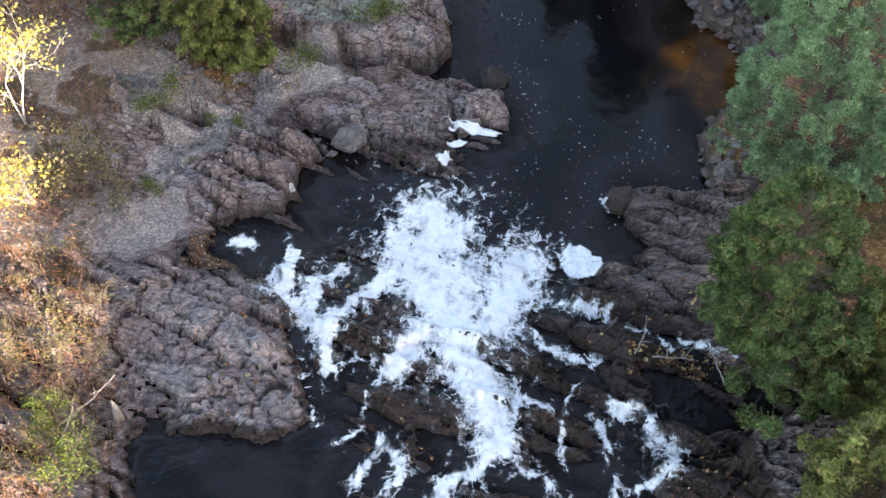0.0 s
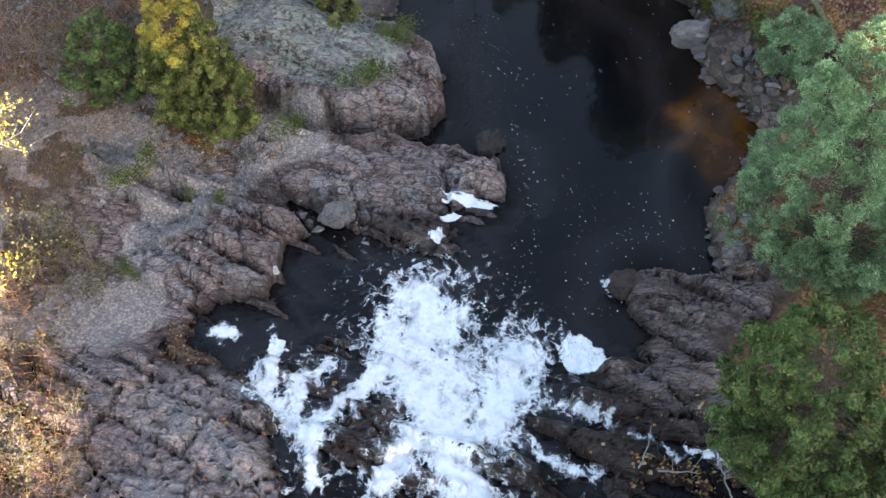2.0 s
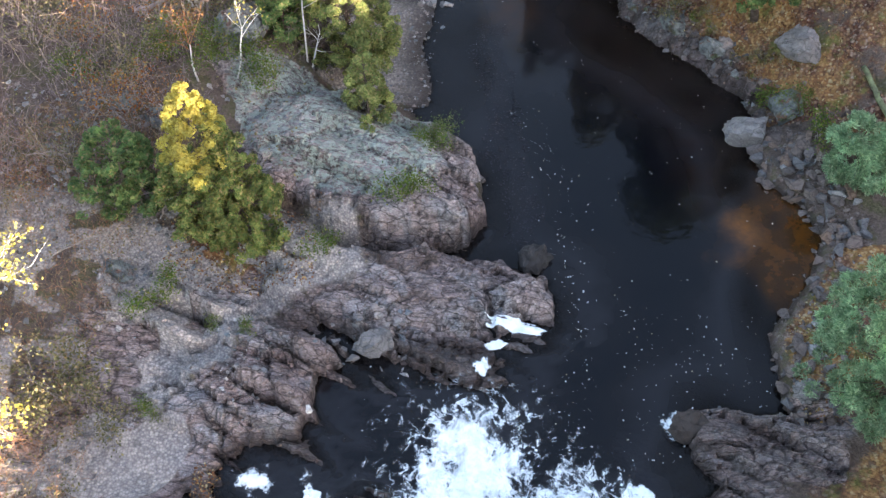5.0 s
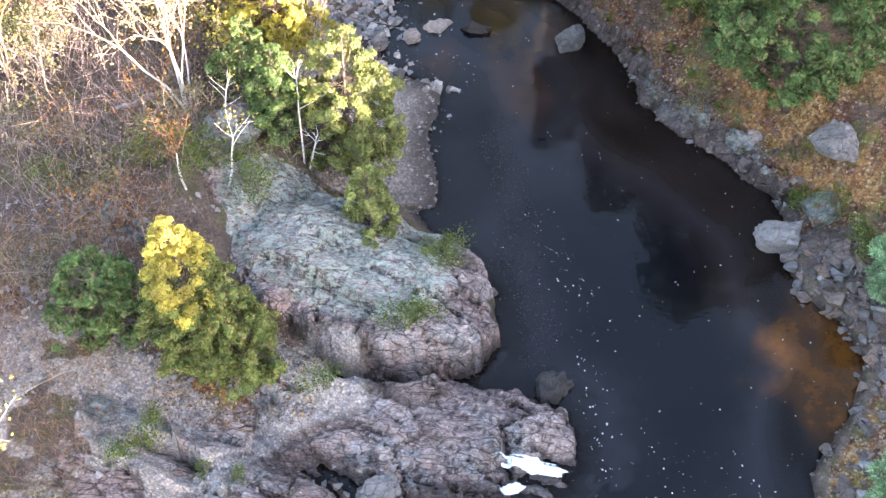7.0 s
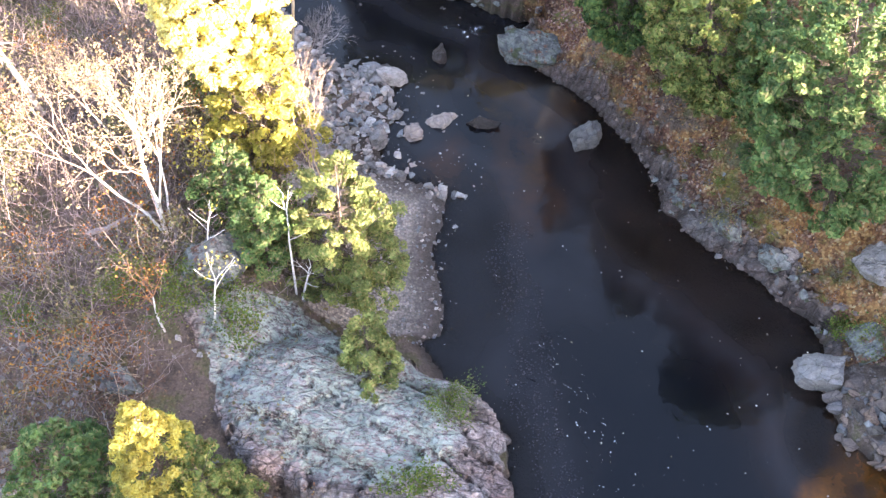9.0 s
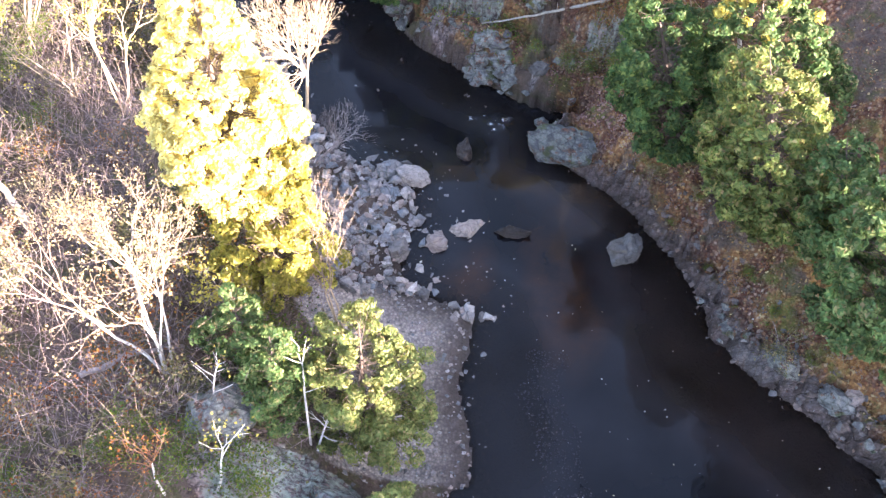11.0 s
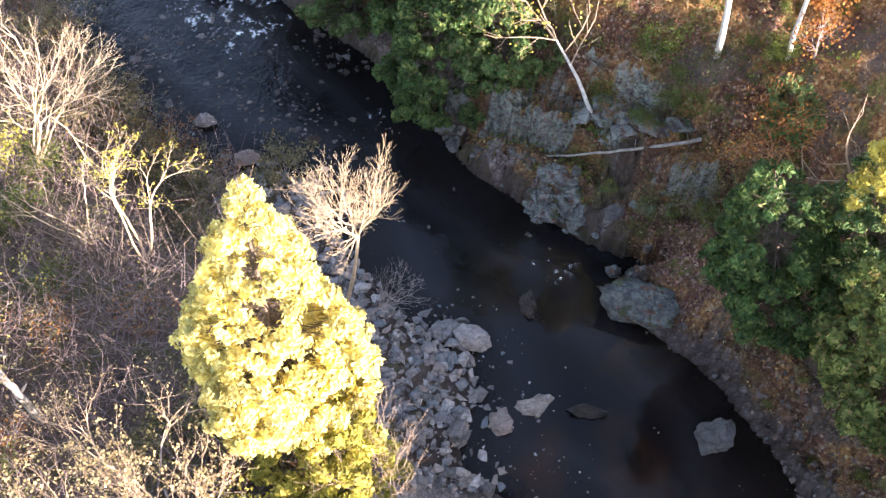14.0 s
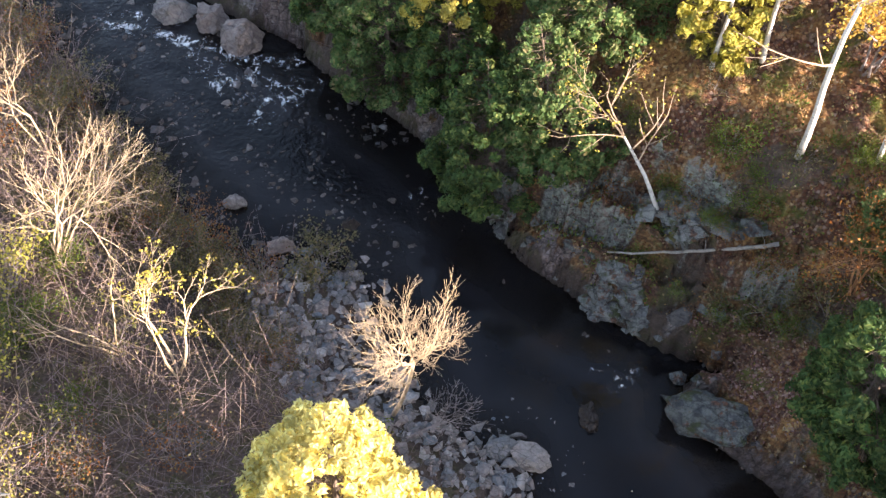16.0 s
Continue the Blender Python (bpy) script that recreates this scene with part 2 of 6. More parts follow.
def water_material():
    """River water: tea-brown where shallow, tinted for reflected sky at middle depth, almost black where deep,
    mirror-smooth with small ripples.
    """
    m = Mat("river_water", 0.09, 0.41)
    m.b.inputs["IOR"].default_value = 1.33
    depth = m.attr("depth").outputs["Fac"]
    wob = m.maths("ADD", depth, m.maths("MULTIPLY", m.maths("SUBTRACT", m.noise(0.45, 6), 0.5), 0.5))
    # the bluish middle stop paints some of the sky's reflection into the water
    deep = m.ramp(wob, (0.0, (0.012, 0.0100, 0.0095)), (0.45, (0.0130, 0.0125, 0.0150)), (0.75, (0.0060, 0.0055, 0.0068)), (1.0, (0.0028, 0.0032, 0.0050)))
    sand = m.maths("MULTIPLY", m.attr("amber").outputs["Fac"], m.ramp(m.noise(0.9, 8, 0.7), (0.3, 0.05), (0.75, 1.0)))
    m.color(m.mix(sand, deep, (0.19, 0.068, 0.010)))
    clear = m.node("BsdfTransparent", Color=(0.20, 0.15, 0.10, 1))
    mx = m.t.nodes.new("ShaderNodeMixShader")
    m.link(m.ramp(depth, (0.0, 0.35), (0.16, 0.72), (0.4, 1.0)), mx.inputs[0])
    m.link(clear.outputs[0], mx.inputs[1])
    m.link(m.b.outputs[0], mx.inputs[2])
    m.link(mx.outputs[0], m.t.nodes["Material Output"].inputs["Surface"])
    calm = m.noise(1.1, 4, 0.5)
    fine = m.noise(5.0, 3, 0.5)
    stir = m.attr("stir").outputs["Fac"]
    h = m.maths("ADD", m.maths("MULTIPLY", calm, 0.35), m.maths("MULTIPLY", fine, m.maths("ADD", 0.05, m.maths("MULTIPLY", stir, 1.2))))
    m.bump(h, 0.35, 0.12)
    return m.m


def foam_material(name):
    """Broken white water: opaque in the core, torn to threads at the edge."""
    m = Mat(name, 0.55, 0.4)
    m.color(m.ramp(m.noise(2.5, 8, 0.7), (0.3, (0.55, 0.62, 0.68)), (0.55, (0.86, 0.88, 0.90))))
    m.b.inputs["Subsurface Weight"].default_value = 0.0
    dens = m.attr("foam").outputs["Fac"]
    warp = m.node("TexNoise", Scale=0.9, Detail=5)
    m.link(m.pos, warp.inputs["Vector"])
    w = m.t.nodes.new("ShaderNodeVectorMath")
    w.operation = "MULTIPLY_ADD"
    m.link(warp.outputs["Color"], w.inputs[0])
    w.inputs[1].default_value = (1.6, 1.6, 1.6)
    m.link(m.pos, w.inputs[2])
    ridge = m.maths("ABSOLUTE", m.maths("SUBTRACT", m.noise(1.5, 4, 0.6, w.outputs[0]), 0.5))
    web = m.ramp(ridge, (0.0, 1.0), (0.025, 0.55), (0.09, 0.0))
    n = m.noise(2.2, 6, 0.6, m.stretched(0, (1.5, 0.75, 1.0)))
    fac = m.maths("ADD", m.maths("MULTIPLY", dens, 1.02), m.maths("ADD", m.maths("MULTIPLY", m.maths("SUBTRACT", n, 0.5), 1.35), m.maths("MULTIPLY", web, 0.38)))
    m.link(m.ramp(fac, (0.38, 0.0), (0.56, 0.26), (0.72, 0.66), (0.95, 1.0)), m.b.inputs["Alpha"])
    m.bump(m.noise(6.0, 8, 0.7), 0.35, 0.08)
    return m.m


GROUND = ground_material()
WATER = water_material()
WHITE = foam_material("white_water")
SHORE = stone_material("shore_stone", ((0.0, (0.120, 0.102, 0.096)), (0.4, (0.228, 0.162, 0.138)), (0.7, (0.168, 0.162, 0.168)), (0.9, (0.288, 0.180, 0.132)), (1.0, (0.360, 0.360, 0.360))))
STONE = stone_material("cobble_stone", ((0.0, (0.14, 0.13, 0.13)), (0.3, (0.32, 0.29, 0.28)), (0.55, (0.20, 0.22, 0.245)), (0.8, (0.36, 0.285, 0.255)), (1.0, (0.52, 0.50, 0.49))))
RIVERSTONE = stone_material("river_stone", ((0.0, (0.05, 0.042, 0.04)), (0.5, (0.12, 0.095, 0.085)), (0.85, (0.13, 0.125, 0.135)), (1.0, (0.28, 0.24, 0.22))), 0.4)
DARKSTONE = stone_material("wet_stone", ((0.0, (0.035, 0.028, 0.026)), (0.5, (0.075, 0.055, 0.048)), (1.0, (0.055, 0.05, 0.05))), 0.6)
LEDGE = stone_material("ledge_rock", ((0.0, (0.075, 0.072, 0.075)), (0.5, (0.14, 0.135, 0.135)), (1.0, (0.21, 0.21, 0.215))), 0.0, 0.45)
MOSSY = stone_material("lichen_boulder", ((0.0, (0.09, 0.095, 0.10)), (1.0, (0.15, 0.15, 0.15))), 0.0, 0.4)
MOSSYLOG = bark_material("mossy_bark", (0.20, 0.22, 0.11), (0.09, 0.085, 0.055))
BIRCH = bark_material("birch_bark", (0.74, 0.70, 0.66), (0.48, 0.44, 0.41), 0.7)
GREYBARK = bark_material("grey_bark", (0.36, 0.305, 0.295), (0.17, 0.14, 0.135))
CEDARBARK = bark_material("cedar_bark", (0.16, 0.12, 0.10), (0.07, 0.05, 0.042))
TWIG = bark_material("pale_twig", (0.42, 0.315, 0.235), (0.22, 0.155, 0.115))
# the twig bark again, paler and golden: low sunlight put into its colour
SUNLIT_TWIG = bark_material("sunlit_twig", (0.60, 0.47, 0.33), (0.38, 0.28, 0.19))
REDTWIG = bark_material("rusty_twig", (0.40, 0.20, 0.11), (0.20, 0.10, 0.06))
THICKETBARK = bark_material("thicket_bark", (0.33, 0.25, 0.245), (0.14, 0.10, 0.10))
RUSTTWIG = bark_material("orange_twig", (0.55, 0.28, 0.14), (0.32, 0.16, 0.09))
DEADWOOD = bark_material("dead_wood", (0.40, 0.36, 0.33), (0.20, 0.17, 0.15))
CEDAR = leaf_material("cedar_spray", ((0.0, (0.060, 0.118, 0.042)), (0.5, (0.115, 0.190, 0.062)), (0.85, (0.195, 0.240, 0.085)), (1.0, (0.27, 0.205, 0.105))))
PINE = leaf_material("pine_needles", ((0.0, (0.14, 0.26, 0.14)), (0.6, (0.30, 0.46, 0.26)), (1.0, (0.50, 0.60, 0.36))))
SPRUCE = leaf_material("spruce_needles", ((0.0, (0.038, 0.084, 0.026)), (0.6, (0.082, 0.147, 0.045)), (1.0, (0.179, 0.210, 0.060))))
OLIVED = leaf_material("dark_olive_cedar", ((0.0, (0.10, 0.15, 0.045)), (0.5, (0.19, 0.23, 0.065)), (0.85, (0.29, 0.28, 0.085)), (1.0, (0.36, 0.25, 0.12))))
OLIVE = leaf_material("olive_cedar", ((0.0, (0.13, 0.17, 0.055)), (0.5, (0.23, 0.265, 0.085)), (0.85, (0.32, 0.32, 0.11)), (1.0, (0.38, 0.28, 0.14))))
YELLOWING = leaf_material("yellowing_cedar", ((0.0, (0.26, 0.25, 0.05)), (0.5, (0.44, 0.40, 0.08)), (0.85, (0.56, 0.48, 0.11)), (1.0, (0.48, 0.36, 0.14))))
GOLD = leaf_material("gold_leaves", ((0.0, (0.60, 0.48, 0.14)), (0.6, (0.84, 0.74, 0.30)), (1.0, (0.78, 0.74, 0.36))))
# yellow autumn leaves; on cedar tops the same colour stands for sunlight
YELLOW_SUNLIT = leaf_material("yellow_sunlit_leaf", ((0.0, (0.36, 0.29, 0.06)), (0.6, (0.56, 0.46, 0.10)), (1.0, (0.50, 0.46, 0.13))))
MAPLE = leaf_material("maple_leaves", ((0.0, (0.46, 0.24, 0.05)), (0.6, (0.62, 0.40, 0.08)), (1.0, (0.66, 0.48, 0.12))))
TAN = leaf_material("tan_leaves", ((0.0, (0.36, 0.26, 0.13)), (0.6, (0.50, 0.38, 0.20)), (1.0, (0.58, 0.47, 0.24))))
RUST = leaf_material("rust_leaves", ((0.0, (0.20, 0.06, 0.02)), (0.5, (0.34, 0.13, 0.035)), (1.0, (0.44, 0.24, 0.06))))
BRUSH = leaf_material("brush_leaves", ((0.0, (0.09, 0.095, 0.04)), (0.5, (0.17, 0.15, 0.07)), (0.8, (0.27, 0.22, 0.10)), (1.0, (0.30, 0.20, 0.12))))
THICKETLEAF = leaf_material("thicket_leaves", ((0.0, (0.13, 0.095, 0.070)), (0.45, (0.22, 0.155, 0.105)), (0.75, (0.24, 0.22, 0.09)), (1.0, (0.34, 0.22, 0.15))))
GREENLEAF = leaf_material("green_leaves", ((0.0, (0.06, 0.11, 0.02)), (0.6, (0.12, 0.17, 0.03)), (1.0, (0.22, 0.21, 0.04))))
DRYLEAF = leaf_material("dry_leaves", ((0.0, (0.10, 0.045, 0.025)), (0.4, (0.24, 0.10, 0.045)), (0.7, (0.34, 0.19, 0.07)), (1.0, (0.50, 0.40, 0.22))), 0.7, 0.15)
PURPLELEAF = leaf_material("purple_leaves", ((0.0, (0.13, 0.065, 0.06)), (0.5, (0.24, 0.125, 0.11)), (1.0, (0.40, 0.26, 0.23))), 0.7, 0.15)
DRYGRASS = leaf_material("dry_grass", ((0.0, (0.230, 0.162, 0.087)), (0.5, (0.365, 0.270, 0.160)), (0.8, (0.189, 0.176, 0.065)), (1.0, (0.446, 0.284, 0.160))), 0.8, 0.2)
FLECK = leaf_material("foam_fleck", ((0.0, (0.42, 0.42, 0.44)), (0.75, (0.66, 0.64, 0.62)), (0.8, (0.50, 0.38, 0.2)), (1.0, (0.7, 0.66, 0.6))), 0.6, 0.1)


# ---- noise over arrays ----
def lattice(ix, iy, seed):
    h = (ix.astype(np.int64) * 374761393 + iy.astype(np.int64) * 668265263 + seed * 1442695041) & 0xFFFFFFFF
    h = ((h ^ (h >> 13)) * 1274126177) & 0xFFFFFFFF
    return ((h ^ (h >> 16)) & 0xFFFFFF) / float(0xFFFFFF)


def vnoise(x, y, seed=0):
    ix, iy = np.floor(x), np.floor(y)
    fx, fy = x - ix, y - iy
    fx, fy = fx * fx * (3 - 2 * fx), fy * fy * (3 - 2 * fy)
    a, b = lattice(ix, iy, seed), lattice(ix + 1, iy, seed)
    c, d = lattice(ix, iy + 1, seed), lattice(ix + 1, iy + 1, seed)
    return (a * (1 - fx) + b * fx) * (1 - fy) + (c * (1 - fx) + d * fx) * fy


def fbm(x, y, seed=0, octaves=5, gain=0.5):
    s, a, n = 0.0, 1.0, 0.0
    for o in range(octaves):
        s = s + a * vnoise(x, y, seed + o)
        n += a
        a *= gain
        x, y = x * 2.03 + 17.1, y * 2.03 - 9.7
    return s / n


def cells(x, y, seed=0):
    """Worley cells: distance to the nearest joint, a number and a tilt for each block."""
    ix, iy = np.floor(x), np.floor(y)
    f1, f2 = np.full(x.shape, 9.0), np.full(x.shape, 9.0)
    num, dx, dy = np.zeros(x.shape), np.zeros(x.shape), np.zeros(x.shape)
    for i in (-1, 0, 1):
        for j in (-1, 0, 1):
            cx, cy = ix + i, iy + j
            px, py = cx + lattice(cx, cy, seed), cy + lattice(cx, cy, seed + 5)
            d = np.hypot(x - px, y - py)
            near = d < f1
            f2 = np.where(near, f1, np.minimum(f2, d))
            num = np.where(near, lattice(cx, cy, seed + 9), num)
            dx, dy = np.where(near, x - px, dx), np.where(near, y - py, dy)
            f1 = np.where(near, d, f1)
    return f2 - f1, num, dx, dy


def smooth(a, b, x):
    t = np.clip((x - a) / (b - a), 0, 1)
    return t * t * (3 - 2 * t)


def line_distance(x, y, pts):
    best = np.full(x.shape, 1e9)
    for (x0, y0), (x1, y1) in zip(pts[:-1], pts[1:]):
        vx, vy = x1 - x0, y1 - y0
        t = np.clip(((x - x0) * vx + (y - y0) * vy) / (vx * vx + vy * vy + 1e-9), 0, 1)
        best = np.minimum(best, np.hypot(x - x0 - t * vx, y - y0 - t * vy))
    return best


def inside(x, y, pts):
    r = np.zeros(x.shape, bool)
    for (x0, y0), (x1, y1) in zip(pts, pts[1:] + pts[:1]):
        cross = (y0 > y) != (y1 > y)
        r ^= cross & (x < (x1 - x0) * (y - y0) / (y1 - y0 + 1e-12) + x0)
    return r


# ---- the river's plan ----
LEFT_BANK = [(-13.0, -40.0), (-11.6, -33.0), (-13.4, -27.0), (-10.6, -22.5), (-12.2, -17.0), (-9.8, -12.5), (-11.4, -8.0), (-9.9, -5.0), (-10.5, -2.2), (-8.0, -1.8), (-6.6, -2.1), (-5.4, -1.6), (-5.1, -1.0), (-6.2, 1.6), (-6.6, 3.2), (-7.6, 4.4), (-9.0, 5.4), (-10.1, 6.1),
             (-10.0, 7.3), (-9.2, 7.9), (-7.8, 8.2), (-7.5, 9.6), (-7.5, 10.7), (-6.3, 11.2), (-5.2, 11.5), (-4.2, 10.6), (-1.4, 11.0), (-1.3, 12.4),
             (0.2, 13.8), (0.6, 15.0), (-0.5, 15.7), (-2.2, 15.7), (-3.7, 16.1), (-2.6, 16.7), (-1.9, 17.6), (-2.1, 19.2), (-2.7, 20.3), (-3.5, 21.0), (-5.2, 23.5), (-4.4, 23.8), (-4.5, 25.7),
             (-5.0, 27.3), (-4.6, 29.0), (-4.7, 30.4), (-7.2, 31.6), (-7.6, 33.0), (-6.8, 34.4), (-7.6, 36.6), (-9.6, 37.2), (-11.2, 38.8), (-13.0, 41.5), (-13.6, 43.6),
             (-15.6, 43.6), (-17.7, 43.3), (-20.9, 46.1), (-23.9, 49.5)]
LEFT_BANK += [(-27.5, 53.6), (-33.0, 60.0), (-60.0, 90.0)]
RIGHT_BANK = [(10.0, -40.0), (8.4, -33.0), (10.6, -26.0), (8.2, -20.0), (10.2, -14.0), (7.6, -9.0), (9.0, -5.0), (8.2, -2.0), (8.6, -0.4), (10.0, 0.0), (9.6, 0.8), (8.3, 1.4), (6.8, 3.0), (4.0, 4.8), (4.3, 5.7), (5.4, 6.6), (5.9, 7.3), (5.4, 8.2), (5.5, 9.8), (6.1, 10.1), (7.2, 9.9), (8.6, 10.2), (8.4, 13.2), (10.1, 15.6),
              (11.0, 17.7), (10.4, 19.3), (9.2, 20.3), (8.7, 22.2), (9.0, 24.0), (7.2, 26.6), (5.3, 28.2), (3.9, 29.8), (3.3, 32.0), (1.4, 35.0), (-0.7, 37.2), (-2.0, 38.3), (-1.7, 40.2),
              (-2.9, 41.1), (-4.9, 42.2), (-7.3, 44.0), (-8.9, 45.8), (-10.0, 48.1), (-12.2, 50.4), (-14.5, 52.4), (-18.0, 55.1), (-23.4, 58.5), (-32.0, 66.0), (-56.0, 96.0)]
RIVER = LEFT_BANK + RIGHT_BANK[::-1]


def water_level(x, y):
    """Still pool, a chute above it, and a long riffle that drops away below it."""
    return 0.75 * smooth(7.2, 1.0, y) + 0.25 * smooth(0.5, -4.0, y) - 0.25 * smooth(36, 40, y) - 0.75 * smooth(42, 60, y)


def dome(x, y, cx, cy, rx, ry, turn, power=2.0):
    c, s = math.cos(radians(turn)), math.sin(radians(turn))
    u, v = ((x - cx) * c + (y - cy) * s) / rx, (-(x - cx) * s + (y - cy) * c) / ry
    return np.clip(1 - (np.abs(u) ** power + np.abs(v) ** power), 0, 1)


# outcrops: middle, half axes, turn, height
ROCKS = [(-6.6, 19.2, 5.0, 3.3, -28, 2.3), (-4.4, 17.6, 3.0, 1.5, -4, 1.3), (-9.8, 21.8, 3.0, 2.0, -20, 1.0),
         (-6.4, 15.3, 3.6, 1.2, -4, 1.3), (-1.9, 14.7, 2.9, 1.0, -6, 0.6), (-9.3, 10.2, 2.6, 2.3, -20, 1.1), (-11.4, 8.6, 2.0, 0.8, -25, 0.6), (-12.6, 12.4, 3.6, 1.0, -22, 0.7),
         (-8.0, 1.2, 2.4, 3.8, 6, 0.4), (-10.6, 4.2, 2.6, 1.3, -25, 0.4), (9.0, -3.2, 2.0, 1.4, -15, 1.3)]
# long ledges and whalebacks of rock: from, to, half width, height over the water
RIDGES = [(6.4, 8.7, 9.0, 8.2, 1.25, 0.75), (5.9, 9.6, 7.2, 9.5, 0.5, 0.35), (5.1, 5.4, 7.8, 5.2, 1.1, 0.85), (3.5, 4.3, 7.3, 3.4, 0.55, 0.6), (2.2, 3.4, 5.2, 2.3, 0.62, 0.42), (3.8, 0.5, 5.0, 0.2, 0.6, 0.4),
          (6.4, -2.9, 9.0, -2.7, 0.95, 0.9), (8.2, -0.9, 10.6, -1.3, 0.6, 0.5), (-4.2, 1.8, -3.2, 1.2, 0.6, 0.4), (-2.5, 0.1, -0.7, -0.8, 0.9, 0.45), (1.5, 1.1, 2.8, 0.7, 0.5, 0.3), (1.2, 2.3, 2.0, 1.7, 0.4, 0.3), (-5.6, 4.2, -5.3, 3.5, 0.3, 0.25),
          (1.9, -1.1, 3.1, -1.8, 0.55, 0.35), (4.9, -1.1, 5.6, -1.7, 0.4, 0.3), (-4.6, 11.6, -1.4, 11.4, 0.6, 0.24), (-4.0, 10.6, -1.0, 10.7, 0.4, 0.16), (-8.4, 14.0, -2.8, 13.9, 1.35, 1.15), (-2.4, 14.3, 0.1, 14.1, 0.75, 0.6), (-9.6, 5.2, -7.8, 4.6, 0.5, 0.3)]


def ground_height(x, y):
    """Height of the ground and the river bed, and how far it lies from the water's edge (land positive)."""
    d = np.minimum(line_distance(x, y, LEFT_BANK), line_distance(x, y, RIGHT_BANK))
    d = np.where(inside(x, y, RIVER), -d, d)
    wl = water_level(x, y)
    right = x > np.interp(y, [-60, 5, 17, 24, 30, 38, 44, 52, 66, 96], [0, 0, 4, 3, -1, -5, -11, -18, -40, -60])
    land = np.maximum(d, 0)
    n = fbm(x * 0.22, y * 0.22, 3, 5) - 0.5
    # left bank: low shelf, then a gentle wooded rise; right bank: shingle, then a steep hillside
    rise_l = 0.25 * smooth(0, 0.6, land) + 0.045 * land + 1.3 * smooth(1, 7, land) * smooth(16, 24, y) + 0.8 * smooth(3, 12, land)
    rise_l = rise_l + 1.5 * np.exp(-((x + 11.6) / 3.4) ** 2 - ((y - 23.3) / 2.8) ** 2)
    beach = smooth(22.5, 24.5, y) * smooth(46, 40, y)
    rise_l = rise_l * (1 - 0.75 * beach * smooth(4.6, 2.2, land))
    steep = 0.22 + 0.48 * smooth(22, 27, y) + 0.12 * smooth(38, 42, y)
    rise_r = 0.3 * smooth(0, 0.5, land) + 9.5 * (1 - np.exp(-land * steep / 9.5)) + 0.06 * land
    rise_r = rise_r + (1.3 * smooth(0.1, 1.4, land)) * smooth(40.5, 42.5, y)
    # the ridge beyond the right bank that keeps the low sun off the river
    rise_r = rise_r + 1.6 * smooth(2.5, 5.0, land) * smooth(41, 44, y)
    crest = np.interp(y, [-60, -33, -24, -19, -15, -10, -5, -2, 1, 3, 5, 7, 9, 12, 16, 22, 60], [17, 18, 24.6, 21.5, 18.2, 20.2, 20.8, 20.4, 18.4, 16.9, 19.0, 19.6, 20.6, 21.4, 19.5, 18.2, 18.5]) + 2.0 * (fbm(x * 0.3, y * 0.3, 41, 3) - 0.5)
    rise_r = rise_r + (crest - rise_r) * smooth(14, 42, land)
    h = np.where(right, rise_r, rise_l)
    h = h + wl * (land < 200) + n * (0.35 + 0.8 * smooth(2, 14, land)) * smooth(0, 2, land)
    rock = np.zeros(x.shape)
    wobx, woby = 1.5 * (fbm(x * 0.8, y * 0.8, 8, 4) - 0.5), 1.5 * (fbm(x * 0.8, y * 0.8, 12, 4) - 0.5)
    for cx, cy, rx, ry, turn, top in ROCKS:
        k = dome(x + wobx, y + woby, cx, cy, rx, ry, turn, 2.6)
        bulge = top * k ** 0.45
        h = np.maximum(h, np.where(k > 0, wl * 0.6 + 0.15 + bulge + 0.35 * h * (k > 0), -9)) if top > 0 else h
        rock = np.maximum(rock, smooth(0.0, 0.12, k))
    hard = rock + 0
    for x0, y0, x1, y1, half, top in RIDGES:
        k = np.clip(1 - (line_distance(x + 0.45 * wobx, y + 0.45 * woby, [(x0, y0), (x1, y1)]) / half) ** 2.4, 0, 1)
        h = np.where((k > 0) & (d >= 0), np.maximum(h, wl + top * k ** 0.4), h)
        rock = np.maximum(rock, smooth(0.0, 0.15, k))
    bed = wl - 0.15 - 1.1 * smooth(0, 4.5, -d) + 0.35 * (fbm(x * 0.5, y * 0.5, 31, 4) - 0.5)
    # shallow amber shelf under the right bank, shallow riffle downstream
    bed = bed + 0.45 * dome(x, y, 8.6, 17.4, 3.0, 4.6, 10) + 0.30 * smooth(36, 44, y) * smooth(0.2, 2.0, -d)
    bed = bed + 0.55 * smooth(19, 27, y) * smooth(34, 29, y) * smooth(0.5, 2.5, -d)
    bed = np.minimum(bed, wl - 0.10)
    # the stepped bedrock under the cascade
    chute = smooth(8.0, 5.5, y) * (0.35 + 0.65 * smooth(-16, -8, y))
    bed = bed * (1 - chute) + chute * (wl - 0.12 + 1.0 * (fbm(x * 0.6, y * 0.6, 55, 4) - 0.48) - 0.7 * smooth(-4.0, -5.2, x) * smooth(-1.0, -2.0, y))
    h = np.where(d < 0, np.minimum(h, 9) * 0 + bed, h)
    for cx, cy, rx, ry, turn, top in ROCKS:
        k = dome(x + wobx, y + woby, cx, cy, rx, ry, turn, 2.6)
        h = np.where(d < 0, np.maximum(h, wl - 1.2 + (top * 0.6 + 1.0) * k ** 0.5 * (k > 0)), h)
    for x0, y0, x1, y1, half, top in RIDGES:
        k = np.clip(1 - (line_distance(x + 0.45 * wobx, y + 0.45 * woby, [(x0, y0), (x1, y1)]) / half) ** 2.4, 0, 1)
        h = np.where((d < 0) & (k > 0), np.maximum(h, wl - 0.6 + (top + 0.6) * k ** 0.4), h)
